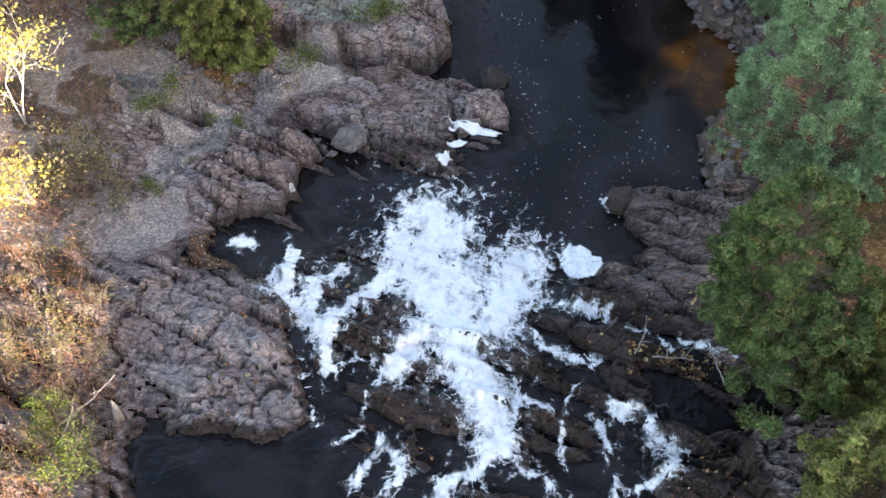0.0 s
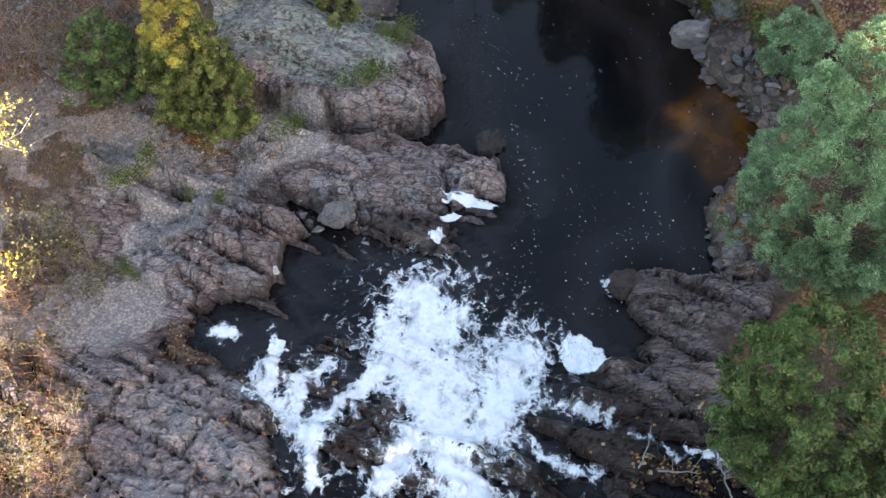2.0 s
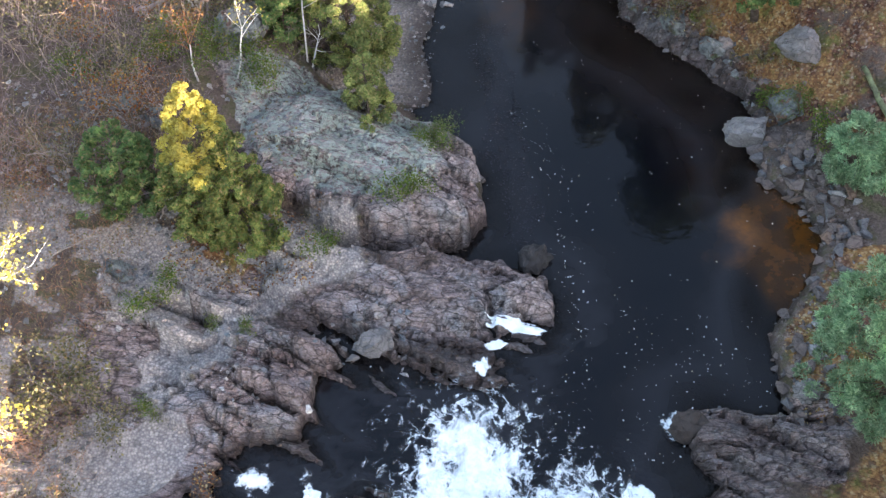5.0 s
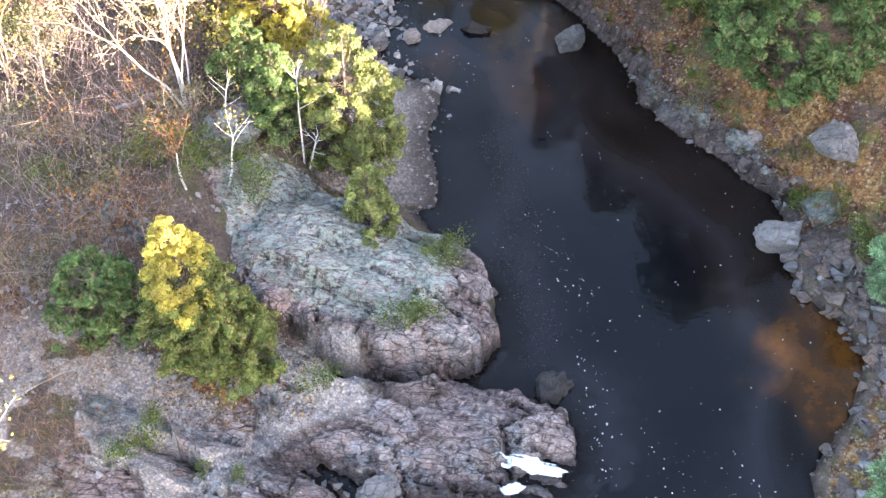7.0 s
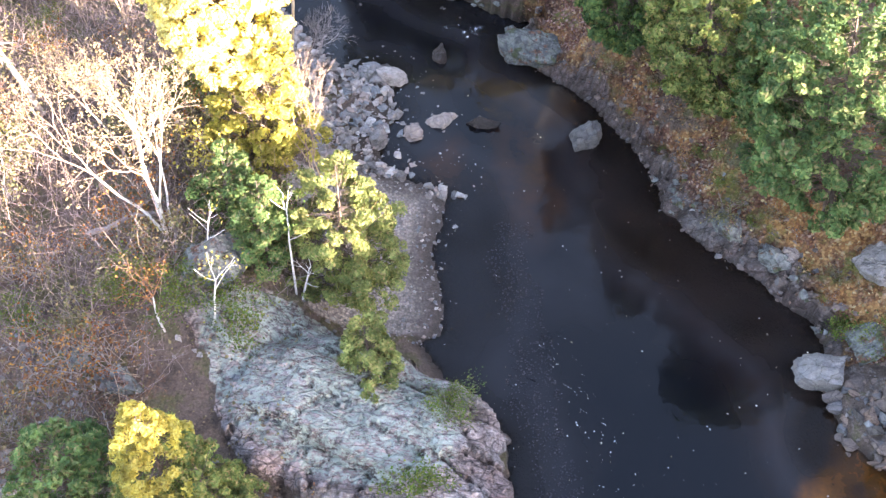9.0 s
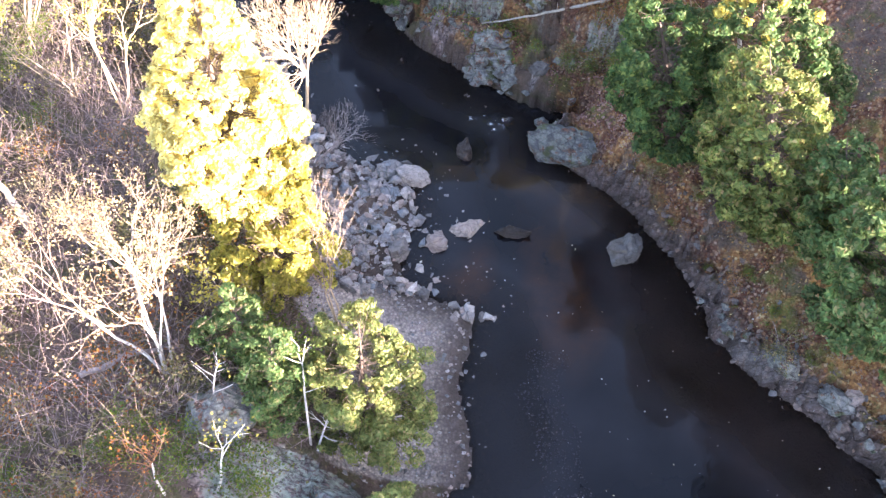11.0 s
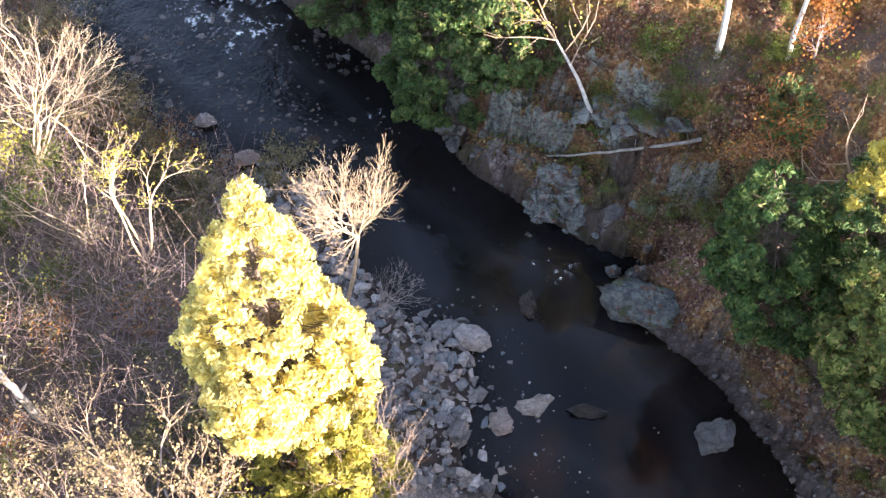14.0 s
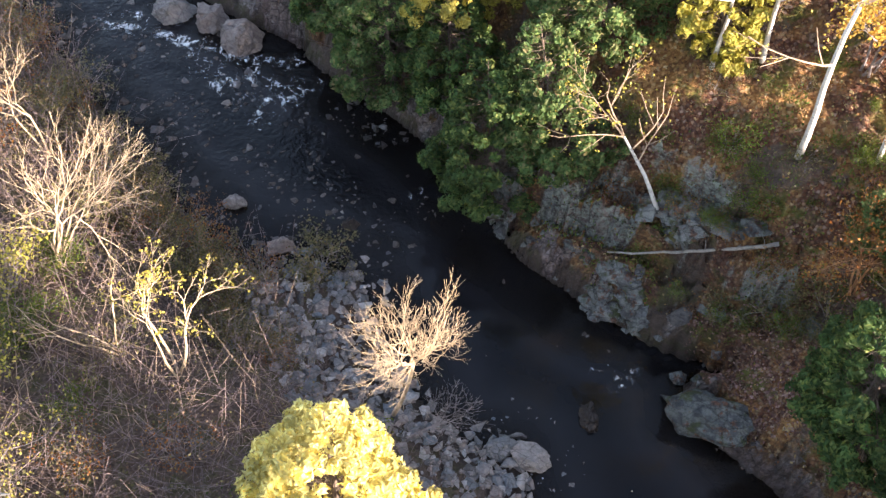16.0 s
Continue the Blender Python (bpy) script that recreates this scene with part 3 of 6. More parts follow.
    left_rock = np.where(right, 0, smooth(9.5, 6.0, land) * smooth(16.5, 13.0, y))
    right_rock = np.where(right, np.maximum(smooth(3.2, 1.2, land) * smooth(11.5, 9.5, y), np.maximum(smooth(1.9, 0.7, land) * smooth(23, 26, y), smooth(4.6, 3.2, land) * smooth(39.6, 41.0, y) * smooth(49, 46, y))) * smooth(-0.4, 0.3, d), 0)
    rock = np.maximum(np.maximum(rock, left_rock), np.maximum(right_rock, np.where(d < 0, smooth(9, 6, y), 0)))
    # clefts between the whalebacks
    cleft = np.maximum(np.exp(-(line_distance(x + 0.3 * wobx, y + 0.3 * woby, [(-7.4, 16.0), (-5.0, 15.8), (-2.2, 16.1)]) / 0.42) ** 2), 0.8 * np.exp(-(line_distance(x + 0.3 * wobx, y + 0.3 * woby, [(-9.8, 12.7), (-7.6, 12.5), (-5.4, 11.9)]) / 0.45) ** 2))
    h = np.where(d > 0, h * (1 - cleft) + (wl + 0.3) * cleft, h)
    # blocks, joints and grain of the bedrock, its beds running down to the right
    a = radians(-24)
    u, v = x * math.cos(a) + y * math.sin(a), -x * math.sin(a) + y * math.cos(a)
    u = u + 0.32 * fbm(x * 0.8, y * 0.8, 71, 3)
    v = v + 0.28 * fbm(x * 0.8, y * 0.8, 75, 3)
    j1, n1, dx1, dy1 = cells(u * 0.34, v * 0.80, 3)
    j2, n2, dx2, dy2 = cells(u * 1.1, v * 2.3, 23)
    patchy = smooth(0.35, 0.6, fbm(x * 0.4, y * 0.4, 215, 3))
    block = 0.75 * (n1 - 0.5) + 0.7 * dx1 * (n1 - 0.5) - 0.42 * dy1 - 0.45 * smooth(0.07, 0.0, j1)
    block = block + (0.35 + 0.65 * patchy) * (0.24 * (n2 - 0.5) - 0.20 * dy2 - 0.22 * smooth(0.10, 0.0, j2))
    j3, n3, dx3, dy3 = cells(u * 1.9 + 0.3 * v, v * 2.3, 43)
    broken = dome(x, y, -8.2, 0.6, 3.6, 5.6, 4) ** 0.4
    # long beds with steep faces towards the falls and gentle backs
    vv = v + 1.3 * (fbm(x * 0.22, y * 0.22, 201, 3) - 0.5) + 0.22 * (fbm(x * 1.3, y * 1.3, 205, 3) - 0.5)
    f1, f2 = (vv * 0.60) % 1.0, (vv * 1.85 + 0.3 + 0.4 * n1) % 1.0
    beds = 0.85 * (np.where(f1 < 0.12, f1 / 0.12, (1 - f1) / 0.88) - 0.5) * (0.25 + 1.4 * smooth(0.35, 0.65, fbm(x * 0.33, y * 0.33, 209, 2)))
    trench = np.exp(-(np.minimum(f1, 1 - f1) / 0.045) ** 2) * smooth(0.38, 0.55, fbm(x * 0.33, y * 0.33, 209, 2))
    beds = 1.2 * beds - 0.45 * trench + 0.26 * (np.where(f2 < 0.2, f2 / 0.2, (1 - f2) / 0.8) - 0.5)
    beds = beds * (1 - 0.8 * smooth(0.0, 0.4, dome(x, y, 5.6, 5.4, 4.6, 6.0, 0)))
    wallside = np.where(right & (y > 39), 1.0, 0.0)
    block = beds * (1 + 0.5 * wallside) + block * (0.85 + 0.5 * wallside)
    block = block * (1 - 0.45 * broken) + broken * (0.36 * (n3 - 0.5) - 0.30 * smooth(0.20, 0.0, j3))
    block = block + 0.05 * (fbm(x * 3.0, y * 3.0, 91, 3) - 0.5)
    # the cut rock ends a little way up the river and inland
    rock = rock * smooth(-34, -26, y) * smooth(-24, -19, x)
    scree = np.where(right | (y > 17) | (y < 5), 0, smooth(2.2, 4.0, land)) * smooth(0.3, 0.0, hard)
    calm = np.maximum(0.45 * smooth(0.0, 0.5, dome(x, y, -8.0, 20.4, 5.2, 3.0, -28)), 0.20 * smooth(0.0, 0.4, dome(x, y, 5.4, 5.0, 4.6, 6.0, 0)))
    calm = np.maximum(calm, np.maximum(0.5 * smooth(0.0, 0.5, dome(x, y, -5.4, 14.0, 4.2, 1.7, -2)), 0.9 * smooth(0.0, 0.5, dome(x, y, -12.3, 7.0, 1.7, 2.4, -30))))
    h = h + rock * block * (1 - 0.62 * scree) * (1 - calm) * (0.68 - 0.26 * smooth(0.6, 0.0, np.abs(d)) * (y > 8))
    rough = np.where(right & (y > 22), 0.55 * smooth(0.15, 0.9, land), 0.0)
    h = h + ((1 - rock) * 0.10 + rough) * (fbm(x * 2.2, y * 2.2, 97, 4) - 0.5) + rough * 0.9 * (fbm(x * 0.9, y * 0.9, 99, 3) - 0.5)
    joint = np.maximum(smooth(0.08, 0.0, j1), (0.3 + 0.6 * patchy) * smooth(0.10, 0.0, j2))
    # bed trenches and clefts are darkened too, their shade put into the colour
    joint = np.maximum(np.maximum(joint, 0.9 * trench), 0.8 * cleft)
    return h, d, right, rock, wl, 0.55 * n1 + 0.45 * n2, joint


# ---- mesh helpers ----
def mesh_from(name, verts, faces, mat, smooth_faces=False):
    """A mesh from arrays: verts (n, 3) and faces (m, 3) or (m, 4)."""
    me = bpy.data.meshes.new(name)
    verts, faces = np.asarray(verts, np.float32), np.asarray(faces, np.int32)
    m, k = faces.shape
    me.vertices.add(len(verts))
    me.vertices.foreach_set("co", verts.ravel())
    me.loops.add(m * k)
    me.loops.foreach_set("vertex_index", faces.ravel())
    me.polygons.add(m)
    me.polygons.foreach_set("loop_start", np.arange(0, m * k, k, dtype=np.int32))
    me.polygons.foreach_set("use_smooth", np.full(m, smooth_faces))
    me.update(calc_edges=True)
    me.materials.append(mat)
    return me


def sheet(name, X, Y, Z, mat, keep=None, layers=()):
    """A sheet over a grid; keep: a mask over its vertices; layers: (name, values) held at each vertex."""
    r, c = X.shape
    idx = np.arange(r * c).reshape(r, c)
    f = np.stack([idx[:-1, :-1], idx[:-1, 1:], idx[1:, 1:], idx[1:, :-1]], -1).reshape(-1, 4)
    if keep is not None:
        f = f[keep.ravel()[f].any(1)]
    used = np.unique(f)
    back = np.full(r * c, -1)
    back[used] = np.arange(len(used))
    me = mesh_from(name, np.stack([X.ravel(), Y.ravel(), Z.ravel()], 1)[used], back[f], mat, True)
    for key, values in layers:
        if values.ndim == 3:
            at = me.attributes.new(key, "FLOAT_COLOR", "POINT")
            at.data.foreach_set("color", values.reshape(-1, 4)[used].astype(np.float32).ravel())
        else:
            at = me.attributes.new(key, "FLOAT", "POINT")
            at.data.foreach_set("value", values.ravel()[used].astype(np.float32))
    return new(name, me)


def steps(*stops):
    """Grid lines from stop to stop: (start, step), ..., (end, 0)."""
    out = []
    for (a, s), (b, _) in zip(stops[:-1], stops[1:]):
        out.append(np.linspace(a, b, max(1, round((b - a) / s)), endpoint=False))
    return np.concatenate(out + [[stops[-1][0]]])


# ---- ground and water ----
XS = steps((-900, 90), (-90, 3), (-42, 0.7), (-27, 0.2), (-18, 0.12), (11, 0.25), (15.5, 0.5), (26, 1.5), (80, 70), (900, 0))
YS = steps((-900, 90), (-60, 2), (-34, 0.8), (-10, 0.3), (-5, 0.12), (24, 0.19), (58, 0.6), (76, 2), (130, 80), (900, 0))
GX, GY = np.meshgrid(XS, YS)
# the fine part of the grid is jittered, so that broken rock shows uneven facets
_jit = np.random.default_rng(3)
_fine = (GX > -26) & (GX < 14) & (GY > -9) & (GY < 55)
GX = GX + _fine * _jit.uniform(-0.036, 0.036, GX.shape)
GY = GY + _fine * _jit.uniform(-0.036, 0.036, GY.shape)
GZ, GD, GRIGHT, GROCK, GWL, GBLOCK, GJOINT = ground_height(GX, GY)


def ground_at(x, y):
    """Height of the finished ground at a place."""
    j, i = np.searchsorted(XS, x) - 1, np.searchsorted(YS, y) - 1
    u, v = (x - XS[j]) / (XS[j + 1] - XS[j]), (y - YS[i]) / (YS[i + 1] - YS[i])
    return float((GZ[i, j] * (1 - u) + GZ[i, j + 1] * u) * (1 - v) + (GZ[i + 1, j] * (1 - u) + GZ[i + 1, j + 1] * u) * v)


def ground_many(x, y):
    j, i = np.searchsorted(XS, x) - 1, np.searchsorted(YS, y) - 1
    u, v = (x - XS[j]) / (XS[j + 1] - XS[j]), (y - YS[i]) / (YS[i + 1] - YS[i])
    return (GZ[i, j] * (1 - u) + GZ[i, j + 1] * u) * (1 - v) + (GZ[i + 1, j] * (1 - u) + GZ[i + 1, j + 1] * u) * v


def patch(cx, cy, rx, ry, turn=0):
    return smooth(0.0, 0.5, dome(GX, GY, cx, cy, rx, ry, turn))


_left = ~GRIGHT
_beach = np.where(_left, smooth(4.6, 3.6, GD) * smooth(23.2, 24.2, GY) * smooth(46, 44, GY), 0)
_beach = _beach * (1 - 0.8 * smooth(30, 32, GY))
_gravel = np.maximum(_beach, np.maximum(patch(-12.6, 7.0, 1.3, 2.0, -30), patch(-13.2, 10.6, 2.2, 0.7, -30) * 0.7))
_gravel = np.maximum(_gravel, np.where(GRIGHT & (GY > 9.5) & (GY < 23), smooth(2.6, 1.6, GD), 0) * 0.35)
_litter = np.maximum(np.maximum(patch(-10.6, 15.6, 2.6, 1.6, -10), patch(1.2, 39.4, 3.2, 3.4, -35)), np.where(GRIGHT, 0.85 * smooth(1.6, 4.0, GD), 0))
_litter = np.maximum(_litter, np.where(GRIGHT & (GY > 9.5) & (GY < 17), 0.95 * smooth(0.1, 0.8, GD), 0))
_litter = np.maximum(_litter, 0.42 * patch(-16.5, 19.0, 4.6, 4.0))
_litter = np.maximum(_litter, np.maximum(patch(-10.0, 6.0, 0.9, 0.7), patch(10.2, 12.6, 1.2, 2.2) * 0.8))
_scree = 0.95 * smooth(0.36, 0.50, fbm(GX * 0.55, GY * 0.55, 19, 4)) * np.where(_left, smooth(2.0, 3.6, GD), 0) * smooth(4, 6, GY) * smooth(18, 16, GY) * smooth(-25, -18, GX)
_gravel = np.maximum(_gravel, _scree)
_rock = np.where(GRIGHT & (GY > 23), np.maximum(GROCK * 0.62, smooth(3.8, 2.6, GD) * smooth(40, 41.5, GY) * 0.3), GROCK) * (1 - np.maximum(patch(-12.6, 7.0, 1.3, 2.0, -30), np.maximum(_scree, patch(-10.6, 15.6, 2.0, 1.1, -10) * 0.7)))
_lichen = np.maximum(patch(-8.0, 20.4, 5.4, 3.1, -28), np.where(GRIGHT & (GY > 40), 0.62 * smooth(4.8, 3.6, GD) * smooth(0.2, 1.2, GD), 0.0))
_slope = np.hypot(np.gradient(GZ, axis=1) / (np.gradient(GX, axis=1) + 1e-6), np.gradient(GZ, axis=0) / (np.gradient(GY, axis=0) + 1e-6))
_break = smooth(0.44, 0.58, fbm(GX * 0.6, GY * 0.6, 27, 4))
_hill = GRIGHT & (GY > 23)
_steep = smooth(0.55, 1.25, _slope)
_rock = np.where(_hill, np.where(GY > 39.5, GROCK * smooth(0.8, 1.7, _slope) * (0.2 + 0.7 * _break), np.maximum(_rock * (0.15 + 0.5 * _break), smooth(1.2, 0.5, GD) * (0.3 + 0.45 * _steep))), _rock)
_litter = np.where(_hill, np.maximum(_litter, 0.9 * smooth(0.2, 0.8, GD)) * (0.45 + 0.55 * smooth(0.36, 0.52, fbm(GX * 0.45, GY * 0.45, 37, 4))), _litter)
_drift = patch(0.4, 39.6, 2.6, 1.7, -40)
_litter, _rock = np.maximum(_litter, 0.95 * _drift), _rock * (1 - 0.85 * _drift)
_zone = np.stack([_rock, _gravel, _litter, _lichen], -1)
_wet = smooth(0.30, 0.02, GZ - GWL) * smooth(2.2, 0.4, np.abs(GD))
_wet = np.maximum(_wet, np.where((GD < 0.3) & (GY < 9), smooth(9, 7, GY), 0))
_wet = np.maximum(_wet, np.where(GD < 0, smooth(0.05, -0.05, GZ - GWL), 0))
_wet = np.maximum(_wet, np.where(_hill & (GY < 40), 0.68 * smooth(1.3, 0.5, GD), np.where(_hill, 0.30 * smooth(4.0, 2.0, GD), 0)))
_wet = np.maximum(_wet, np.maximum(patch(-9.4, 5.6, 2.4, 1.3) * 0.7, np.maximum(patch(6.4, 6.4, 3.6, 4.6) * 0.45, np.maximum(patch(4.6, 3.2, 4.0, 2.4, -20) * 0.62, patch(-2.8, 11.0, 3.0, 1.5) * 0.8))))
ground = sheet("ground", GX, GY, GZ, GROUND, None, (("zone", _zone), ("wet", _wet), ("block", GBLOCK), ("joint", GJOINT), ("broken", patch(-8.2, 0.6, 4.4, 6.4, 4))))
_fr = GROCK[:-1, :-1].ravel() > 0.5
ground.data.polygons.foreach_set("use_smooth", ~_fr)
tagged(ground, "fractured grey-pink bedrock, leaf-strewn soil and gravel banks", "ground", kind="structure")

wx = np.arange(-34, 16.01, 0.25)
wy = np.arange(-40, 70.01, 0.25)
WX, WY = np.meshgrid(wx, wy)
WZ = water_level(WX, WY)
_bed = ground_many(WX.ravel(), WY.ravel()).reshape(WX.shape)
_depth = np.clip((WZ - _bed) / 1.1, 0, 1)
_stir = np.maximum(smooth(10.5, 7.5, WY), smooth(43, 49, WY) * 0.8)
_amber = np.maximum(smooth(0, 0.9, dome(WX + 4.2 * (fbm(WX * 0.5, WY * 0.5, 3, 4) - 0.5), WY + 4.2 * (fbm(WX * 0.5, WY * 0.5, 13, 4) - 0.5), 10.4, 17.2, 3.0, 5.0, 12)), np.maximum(0.15 * smooth(0, 1.0, dome(WX + 2.2 * (fbm(WX * 0.5, WY * 0.5, 3, 4) - 0.5), WY, -1.6, 31.2, 1.9, 4.2, 8)), 0.17 * smooth(0, 1.0, dome(WX + 1.6 * (fbm(WX * 0.6, WY * 0.6, 5, 4) - 0.5), WY, -4.8, 32.0, 1.3, 2.0, 0))))
WZ2 = WZ + 0.02 * (fbm(WX * 1.3, WY * 1.3, 7, 3) - 0.5) + _stir * 0.10 * (fbm(WX * 1.6, WY * 1.6, 9, 3) - 0.5)
_amber = np.maximum(_amber, 0.06 * smooth(5.0, 1.0, line_distance(WX, WY, RIGHT_BANK)) * smooth(15, 19, WY) * smooth(39, 35, WY))
river = sheet("water", WX, WY, WZ2, WATER, (WZ - _bed) > -0.25, (("depth", _depth), ("stir", _stir), ("amber", _amber)))
tagged(river, "dark tea-brown river water, calm pool with slow ripples", "water", kind="structure")

# the cascade: strands of white water over the ledge, each a run of points with a half width
STRANDS = [
    ([(-2.0, 8.2), (-1.6, 6.4), (-0.9, 4.6), (-0.7, 2.8)], 1.25),
    ([(1.5, 6.3), (0.9, 4.9), (0.4, 3.2)], 0.95),
    ([(-3.2, 6.9), (-2.6, 5.4), (-1.4, 3.6)], 0.75),
    ([(0.4, 3.4), (-0.3, 2.4), (-0.7, 1.5), (0.4, 0.3), (0.8, -1.0), (0.9, -1.8)], 0.62),
    ([(-1.2, 3.2), (-1.9, 1.9), (-2.8, 1.2)], 0.55),
    ([(-2.6, 1.3), (-3.2, 0.4)], 0.25),
    ([(0.9, -1.6), (0.2, -2.8), (-0.5, -3.6), (-1.0, -5.0)], 0.40),
    ([(1.0, -1.6), (1.7, -2.8), (2.6, -3.2)], 0.26),
    ([(0.3, 0.7), (1.2, 0.2), (2.2, -0.1)], 0.26),
    ([(-7.0, 5.3), (-7.0, 4.2), (-6.2, 3.4), (-5.5, 2.4), (-4.9, 0.9)], 0.36),
    ([(-5.2, 5.4), (-5.9, 4.6), (-6.1, 3.4)], 0.36),
    ([(-3.2, 5.2), (-4.2, 4.1), (-5.1, 3.0), (-5.4, 2.2)], 0.40),
    ([(-4.8, 1.2), (-3.9, 1.3)], 0.16),
    ([(1.5, 3.2), (2.4, 2.2), (3.2, 1.7), (4.1, 1.5)], 0.22),
    ([(2.0, 4.5), (3.0, 4.1), (4.3, 3.5)], 0.24), ([(5.2, 3.2), (5.8, 3.1)], 0.16),
    ([(6.2, 2.8), (6.6, 2.4)], 0.18), ([(7.0, 2.8), (7.8, 2.5), (8.7, 2.1)], 0.24),
    ([(-2.8, -1.7), (-3.1, -2.7), (-3.4, -3.6)], 0.22), ([(-2.6, -1.9), (-1.9, -2.9), (-2.5, -3.6)], 0.32),
    ([(3.3, 0.6), (3.0, -0.4)], 0.14), ([(4.0, -0.6), (4.3, -1.6)], 0.22), ([(2.8, -1.1), (3.0, -2.5)], 0.14),
    ([(4.7, -0.4), (5.7, -0.4), (5.6, -1.4), (6.3, -1.6), (6.1, -2.4), (5.2, -3.0)], 0.30),
    ([(-6.0, 1.2), (-5.2, -0.5), (-4.9, -1.5)], 0.06), ([(-3.5, -0.4), (-3.5, -1.5), (-4.2, -2.1)], 0.10),
    ([(-7.2, 6.0), (-7.4, 6.8)], 0.14), ([(4.3, -3.6), (4.6, -2.4)], 0.14),
]
cx_, cy_ = np.arange(-9, 10, 0.11), np.arange(-7, 11, 0.11)
CX, CY = np.meshgrid(cx_, cy_)
_wob = 1.5 * (fbm(CX * 0.9, CY * 0.9, 61, 5, 0.6) - 0.5)
_wob2 = 1.5 * (fbm(CX * 0.9, CY * 0.9, 65, 5, 0.6) - 0.5)
_foam = np.zeros(CX.shape)
for pts, half in STRANDS:
    half = half * (0.72 if half < 0.35 else 1.0)
    _k = min(1.0, 0.4 + half * 1.4)
    _foam = np.maximum(_foam, min(1.0, 0.48 + 0.9 * half) * np.exp(-(line_distance(CX + _wob * _k, CY + _wob2 * _k, pts) / (1.12 * half + 0.03)) ** 1.3))
_foam = np.clip(_foam * (0.72 + 0.7 * fbm(CX * 1.3, CY * 0.7, 69, 5)), 0, 1)
_base = np.maximum(water_level(CX, CY), ground_many(CX.ravel(), CY.ravel()).reshape(CX.shape))
CZ = _base + 0.07 + 0.12 * _foam * (0.35 + fbm(CX * 2.6, CY * 1.5, 83, 4)) * smooth(9.5, 6.5, CY)
cascade = sheet("cascade", CX, CY, CZ, WHITE, _foam > 0.04, (("foam", _foam),))
tagged(cascade, "foaming white water pouring over a rock ledge into the pool", "waterfall", kind="structure")


# ---- plants ----
def tubes(segs, sides=5):
    """Tapered tubes as arrays for segments (p0, p1, r0, r1)."""
    s = np.asarray(segs, float)
    p0, p1, r0, r1 = s[:, 0:3], s[:, 3:6], s[:, 6:7], s[:, 7:8]
    d = p1 - p0
    d /= np.linalg.norm(d, axis=1, keepdims=True) + 1e-9
    ref = np.where(np.abs(d[:, 2:3]) > 0.9, [[1.0, 0, 0]], [[0, 0, 1.0]])
    a = np.cross(d, ref)
    a /= np.linalg.norm(a, axis=1, keepdims=True) + 1e-9
    b = np.cross(d, a)
    n = len(s)
    verts = np.zeros((n, 2 * sides, 3))
    for k in range(sides):
        w = a * math.cos(2 * math.pi * k / sides) + b * math.sin(2 * math.pi * k / sides)
        verts[:, k], verts[:, sides + k] = p0 + w * r0, p1 + w * r1
    ring = np.arange(sides)
    f = np.stack([ring, (ring + 1) % sides, (ring + 1) % sides + sides, ring + sides], 1)
    faces = (np.arange(n) * 2 * sides)[:, None, None] + f[None]
    return verts.reshape(-1, 3), faces.reshape(-1, 4)


def spine(points, radii, sides=7):
    """One smooth tapered tube along a run of points."""
    p = np.asarray(points, float)
    r = np.asarray(radii, float)
    d = np.gradient(p, axis=0)
    d /= np.linalg.norm(d, axis=1, keepdims=True) + 1e-9
    ref = np.array([1.0, 0.13, 0.07]) if abs(d[:, 0].mean()) < 0.8 else np.array([0.05, 0.1, 1.0])
    a = np.cross(d, ref)
    a /= np.linalg.norm(a, axis=1, keepdims=True) + 1e-9
    b = np.cross(d, a)
    k = np.arange(sides) * 2 * math.pi / sides
    v = p[:, None] + (a[:, None] * np.cos(k)[None, :, None] + b[:, None] * np.sin(k)[None, :, None]) * r[:, None, None]
    n = len(p)
    i = np.arange(n - 1)[:, None] * sides
    j = np.arange(sides)[None]
    f = np.stack([i + j, i + (j + 1) % sides, i + (j + 1) % sides + sides, i + j + sides], -1).reshape(-1, 4)
    v = np.concatenate([v.reshape(-1, 3), p[:1], p[-1:]])
    q = np.arange(sides)
    cap = np.stack([np.full(sides, n * sides), (q + 1) % sides, q, q], 1)[:, :3]
    cap2 = np.stack([np.full(sides, n * sides + 1), q + (n - 1) * sides, (q + 1) % sides + (n - 1) * sides], 1)
    tri = np.concatenate([f[:, [0, 1, 2]], f[:, [0, 2, 3]], cap, cap2])
    return v, tri


def spine_of(segs, sides=7):
    s = np.asarray(segs, float)
    return spine(np.concatenate([s[:, 0:3], s[-1:, 3:6]]), np.concatenate([s[:, 6], s[-1:, 7]]), sides)


def leaves(rng, centres, along, length, width, spread=0.8):
    """Many small bent leaves or sprays: one quad folded along its middle each."""
    n = len(centres)
    d = along + spread * rng.normal(size=(n, 3))
    d /= np.linalg.norm(d, axis=1, keepdims=True) + 1e-9
    s = np.cross(d, rng.normal(size=(n, 3)))
    s /= np.linalg.norm(s, axis=1, keepdims=True) + 1e-9
    u = np.cross(d, s)
    L = (length * rng.uniform(0.6, 1.3, n))[:, None]
    W = (width * rng.uniform(0.6, 1.3, n))[:, None]
    v = np.stack([centres - d * L * 0.5, centres + s * W * 0.5 + u * W * 0.15, centres + d * L * 0.5, centres - s * W * 0.5 + u * W * 0.15], 1)
    return v.reshape(-1, 3), np.arange(4 * n).reshape(n, 4)


def part(name, verts, faces, mat, parent, label="", soft=False):
    ob = new(name, mesh_from(name, verts, faces, mat, soft))
    ob.parent = parent
    if label:
        ob["label"] = label
    return ob


